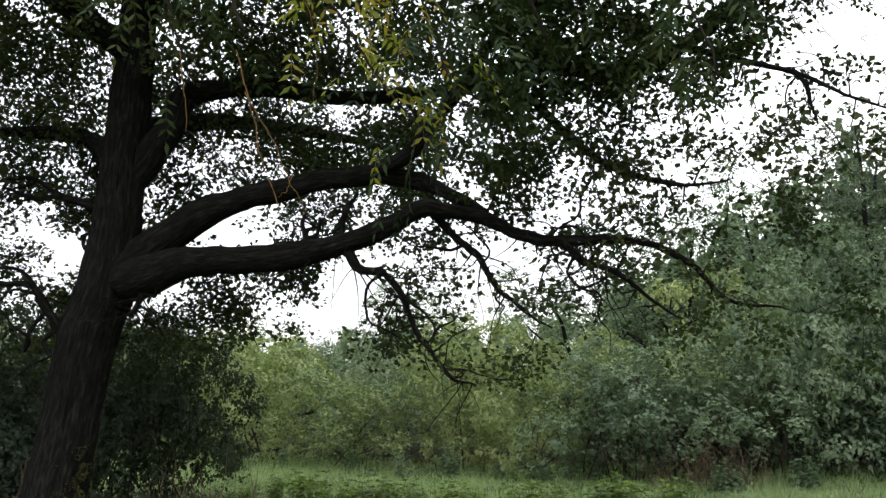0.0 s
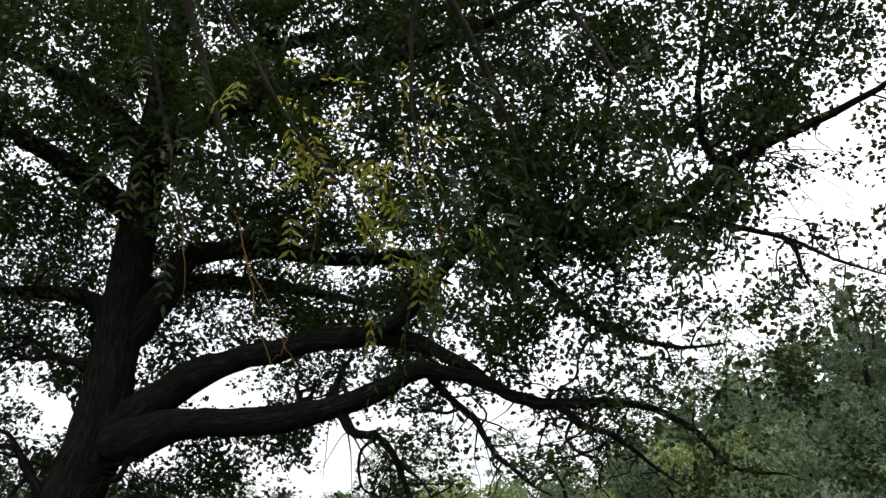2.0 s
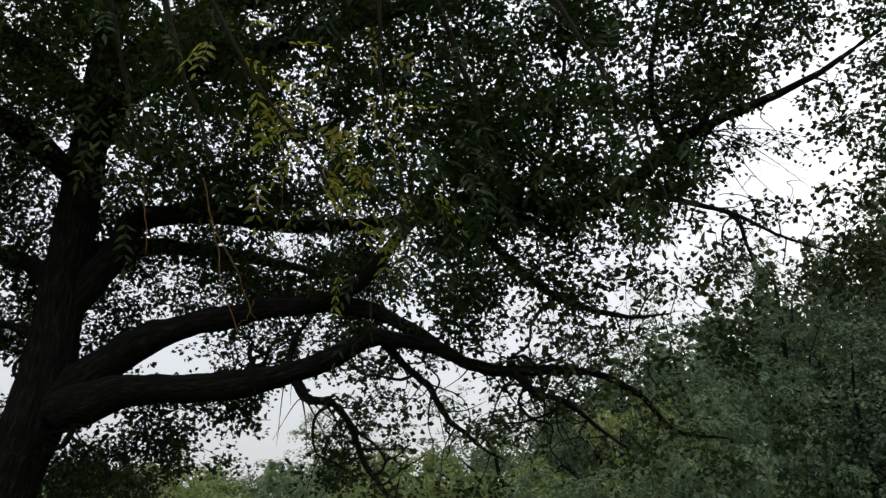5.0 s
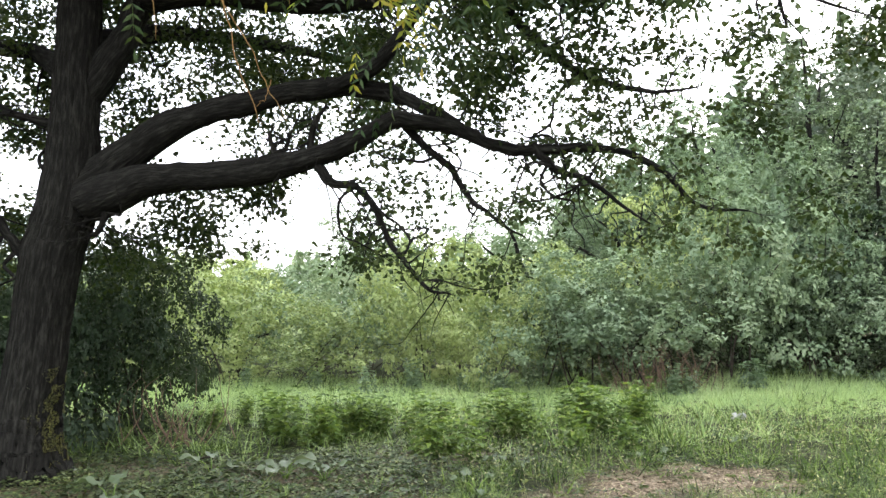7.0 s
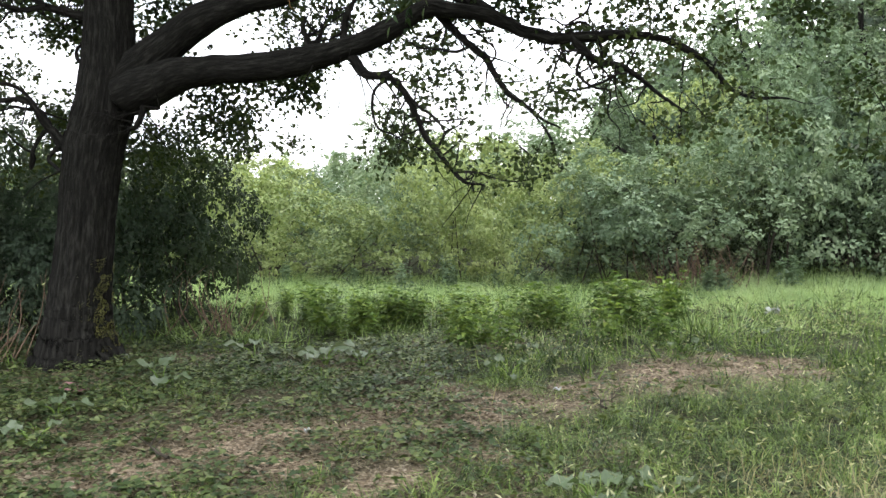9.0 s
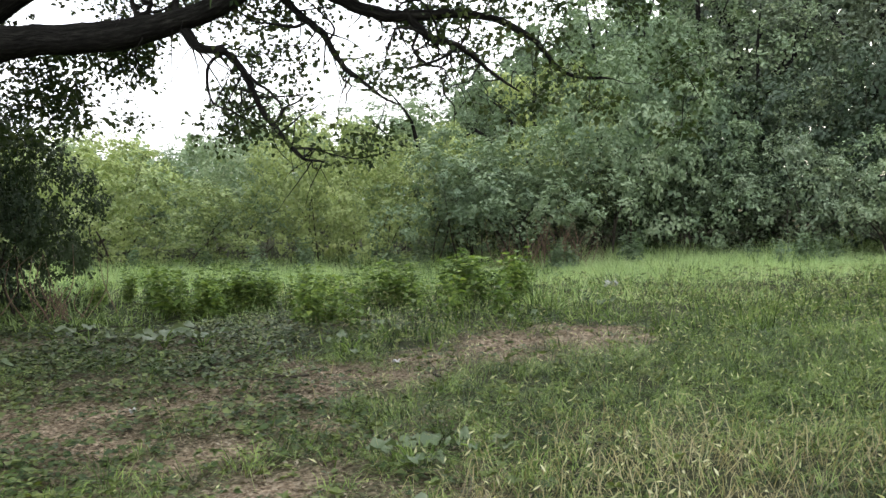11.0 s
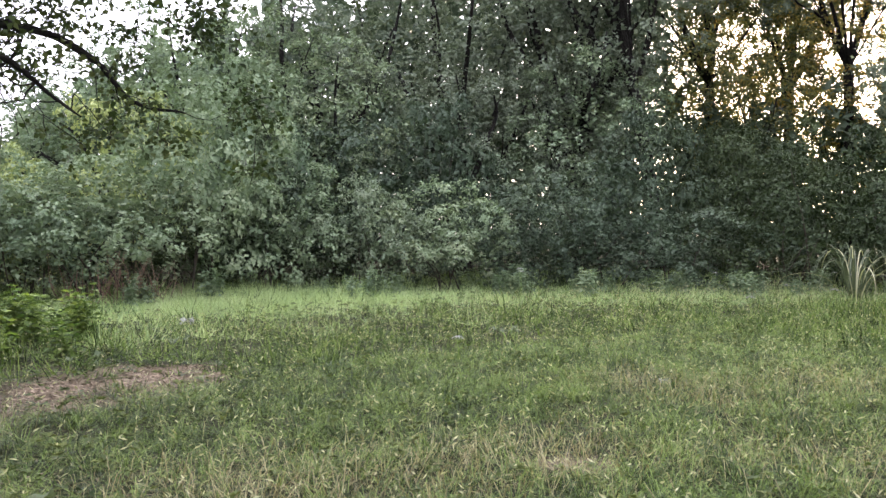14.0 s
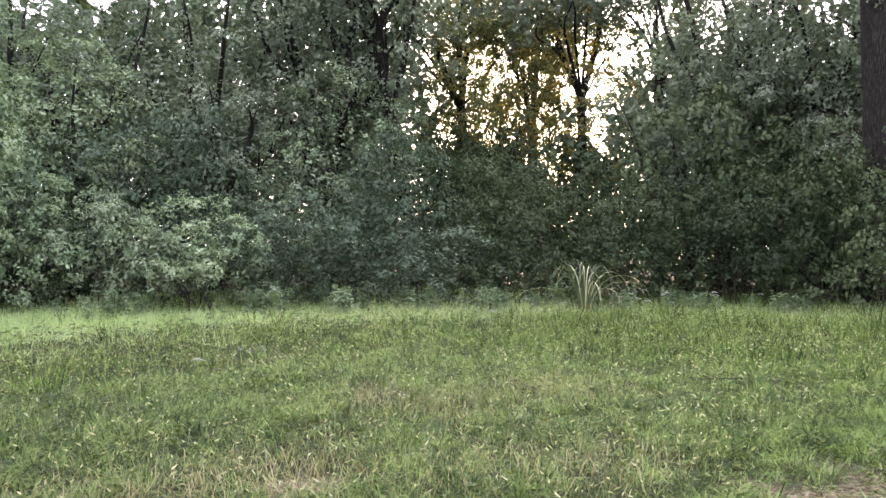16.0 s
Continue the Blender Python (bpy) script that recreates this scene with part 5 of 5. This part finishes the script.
def burdock(x, y, leaves, size, turn=0.0):
    """A low rosette of large leaves on short stalks."""
    top = tagged(new("burdock"), "low plant with a few broad pale green drooping leaves", "weed", "broad-leaved plants")
    top.matrix_basis = pose(x, y, float(height_at(x, y)), 0, 0, turn)
    for k in range(leaves):
        a = 360 * k / leaves + rng.uniform(-25, 25)
        long = size * rng.uniform(0.5, 0.9)
        lift = rng.uniform(0.05, 0.15) * max(size / 0.25, 0.8)
        d = np.array([math.cos(radians(a)), math.sin(radians(a)), 0])
        v, f = tube(curve_through([(0, 0, -0.02, 0.007), (*(d * 0.05 + [0, 0, lift * 0.7]), 0.006), (*(d * 0.11 + [0, 0, lift]), 0.004)], 4), 6)
        stalk = part_of("stalk", mesh_from("stalk", v, f, WEED, True), top)
        leaf = part_of("leaf", big_leaf(long, long * rng.uniform(0.6, 0.8), BURDOCK), stalk)
        leaf.matrix_basis = pose(*(d * 0.1 + [0, 0, lift]), rng.uniform(-14, 14), rng.uniform(-14, 6), a)


for x, y, n, size in ((-1.6, 7.15, 7, 0.3), (-1.25, 7.0, 5, 0.26), (-2.66, 6.1, 4, 0.3), (0.0, 6.5, 4, 0.22), (-2.8, 4.55, 4, 0.17), (0.28, 3.72, 6, 0.19), (0.62, 3.78, 5, 0.17), (0.36, 2.75, 6, 0.18), (-0.1, 8.3, 3, 0.24), (-2.3, 7.4, 3, 0.24), (0.3, 7.3, 3, 0.16), (-3.0, 5.2, 3, 0.2), (3.4, 6.4, 4, 0.14), (1.6, 7.5, 4, 0.15), (2.6, 8.3, 4, 0.16), (5.9, 7.0, 4, 0.16)):
    burdock(x, y, n, size, rng.uniform(0, 360))


def reed_clump(x, y, n, tall):
    top = tagged(new("reed_clump"), "tall clump of arching reed grass with pale drooping tips", "reed", "")
    top.matrix_basis = pose(x, y, float(height_at(x, y)))
    mats = (REED, SEED)
    for k in range(n):
        a = rng.uniform(0, 6.28)
        d = np.array([math.cos(a), math.sin(a), 0])
        h, reach = tall * rng.uniform(0.3, 0.8), tall * rng.uniform(0.3, 0.8)
        foot = d * rng.uniform(0, 0.16) + [0, 0, -0.03]
        line = curve_through([(*foot, 1), (*(foot + d * reach * 0.3 + [0, 0, h * 0.75]), 0.9), (*(foot + d * reach * 0.75 + [0, 0, h]), 0.7), (*(foot + d * reach * 1.2 + [0, 0, h * 0.8]), 0.5), (*(foot + d * reach * 1.4 + [0, 0, h * 0.35]), 0.05)], 4)
        side = np.array([-d[1], d[0], 0]) * 0.011
        v = np.concatenate([line[:, :3] - side * line[:, 3:], line[:, :3] + [0, 0, -0.004], line[:, :3] + side * line[:, 3:]])
        m = len(line)
        i = np.arange(m - 1)
        f = np.vstack([np.stack([i, i + 1, i + m + 1, i + m], 1), np.stack([i + m, i + m + 1, i + 2 * m + 1, i + 2 * m], 1)])
        part_of("blade", mesh_from("blade", v, f, mats[int(k % 6 == 0)], True), top)


reed_clump(13.3, 7.15, 70, 1.25)


def umbel(x, y, tall):
    top = tagged(new("umbel_flower"), "white flat-topped wild flower on a thin green stalk", "flower", "white wild flowers")
    top.matrix_basis = pose(x, y, float(height_at(x, y)))
    v, f = tube(np.array([(0, 0, -0.02, 0.005), (0.01, 0, tall * 0.5, 0.004), (0.0, 0.01, tall, 0.003)]), 5)
    stalk = part_of("stalk", mesh_from("stalk", v, f, WEED, True), top)
    a, r = rng.uniform(0, 6.28, 60), 0.05 * np.sqrt(rng.random(60))
    b = np.stack([r * np.cos(a), r * np.sin(a), tall + 0.03 - r * r * 10], 1)
    v, f = blades(b, np.stack([np.cos(a), np.sin(a), 0 * a + 0.3], 1), np.tile([0, 0, 1.0], (60, 1)), 0.016, 0.014)
    part_of("flower_head", mesh_from("flower_head", v, f, PAPER), stalk, "small white florets", "stuff")


for x, y, t in ((8.7, 10.15, 0.5), (8.85, 10.3, 0.45), (12.4, 9.2, 0.4), (9.6, 6.5, 0.3), (13.9, 6.3, 0.4), (14.4, 5.2, 0.35), (12.6, 5.6, 0.3), (4.6, 6.1, 0.2), (10.9, 6.1, 0.35), *((12.0 + 3.2 * rng.random(), 4.2 + 4.0 * rng.random(), 0.22 + 0.2 * rng.random()) for k in range(16))):
    umbel(x, y, t)


def dead_brush(x, y, label):
    """A tangle of dry bare sticks."""
    top = tagged(new("dead_brush"), label, "brushwood")
    top.matrix_basis = pose(x, y, float(height_at(x, y)))
    for k in range(26):
        a = rng.uniform(0, 6.28)
        foot = rng.normal(size=3) * [0.25, 0.2, 0] + [0, 0, -0.02]
        far = foot + [math.cos(a) * rng.uniform(0.1, 0.5), math.sin(a) * 0.3, rng.uniform(0.25, 0.9)]
        mid = foot * 0.5 + far * 0.5 + rng.normal(size=3) * 0.08
        v, f = tube(curve_through([(*foot, 0.008), (*mid, 0.005), (*far, 0.002)], 4), 5, 0.08)
        part_of("stick", mesh_from("stick", v, f, STICK, True), top)


for x, y in ((-4.75, 7.2), (-5.3, 6.9), (-3.1, 9.0)):
    dead_brush(x, y, "tangle of dry leafless brown sticks beside the oak trunk")
for x, y in ((2.7, 12.9), (3.2, 12.8), (3.6, 12.9)):
    dead_brush(x, y, "heap of dry grey-brown sticks at the foot of the hedge")

# ---- rubbish and fallen twigs ----
def scrap(name, label, category, x, y, long, wide, material, tall=0.05):
    """A crumpled sheet lying on the ground."""
    n = 9
    g = np.linspace(-0.5, 0.5, n)
    gx, gy = np.meshgrid(g, g)
    z = tall * (0.5 + 0.5 * np.sin(5 * gx + rng.uniform(0, 6)) * np.cos(6 * gy + rng.uniform(0, 6))) + np.abs(rng.normal(size=gx.shape)) * tall * 0.12 + 0.02
    v = np.stack([gx * long + rng.normal(size=gx.shape) * long * 0.03, gy * wide + rng.normal(size=gx.shape) * wide * 0.03, z], -1).reshape(-1, 3)
    i = (np.arange(n - 1)[:, None] * n + np.arange(n - 1)).ravel()
    ob = tagged(new(name, mesh_from(name, v, np.stack([i, i + 1, i + n + 1, i + n], 1), material)), label, category)
    sol = ob.modifiers.new("thick", "SOLIDIFY")
    sol.thickness = 0.004
    ob.matrix_basis = pose(x, y, float(height_at(x, y)) + 0.005, 0, 0, rng.uniform(0, 360))
    return ob


for x, y, a in ((-3.5, 7.35, 0.14), (-1.27, 4.82, 0.042), (0.33, 6.0, 0.055), (3.25, 9.9, 0.16), (5.25, 4.2, 0.09)):
    scrap("paper_scrap", "crumpled scrap of white paper lying in the grass", "litter", x, y, a, a * 0.6, PAPER, 0.08 if y > 9 else 0.03)
for x, y, a in ((1.62, 2.24, 0.15), (0.05, 2.75, 0.1), (0.78, 2.4, 0.09)):
    scrap("paper_scrap", "flattened dirty grey paper scrap lying on the soil", "litter", x, y, a, a * 0.45, DIRTY, 0.02)
scrap("pink_rag", "faded pink rag lying on the ground near the oak", "rag", -3.3, 5.98, 0.34, 0.17, PINK, 0.035)


def fallen_twig(x, y, long, turn):
    top = tagged(new("fallen_twig"), "thin dry dead twig lying on the ground", "twig", "fallen twigs")
    top.matrix_basis = pose(x, y, float(height_at(x, y)) + 0.03, 0, 0, turn)
    pts = [(long * u, 0.06 * long * math.sin(5 * u) + rng.normal() * 0.02, 0.02 + 0.05 * u * rng.random(), 0.009 * (1.1 - u)) for u in np.linspace(0, 1, 6)]
    v, f = tube(curve_through(pts, 4), 6, 0.1)
    stem = part_of("stem", mesh_from("stem", v, f, TWIG, True), top)
    for u in (2, 3, 4):
        p = pts[u]
        q = (p[0] + 0.18 * long, p[1] + rng.choice([-1, 1]) * 0.16 * long, p[2] + 0.05, 0.002)
        v, f = tube(curve_through([(*p[:3], p[3] * 0.7), q], 4), 5, 0.1)
        part_of("side_twig", mesh_from("side_twig", v, f, TWIG, True), stem)


for x, y, long, turn in ((7.4, 1.9, 0.9, 20), (-0.3, 5.6, 0.5, 200), (-2.6, 7.9, 0.8, 15), (0.6, 5.4, 0.35, 80), (-1.9, 4.2, 0.5, 120), (7.9, 2.4, 0.6, 140)):
    fallen_twig(x, y, long, turn)
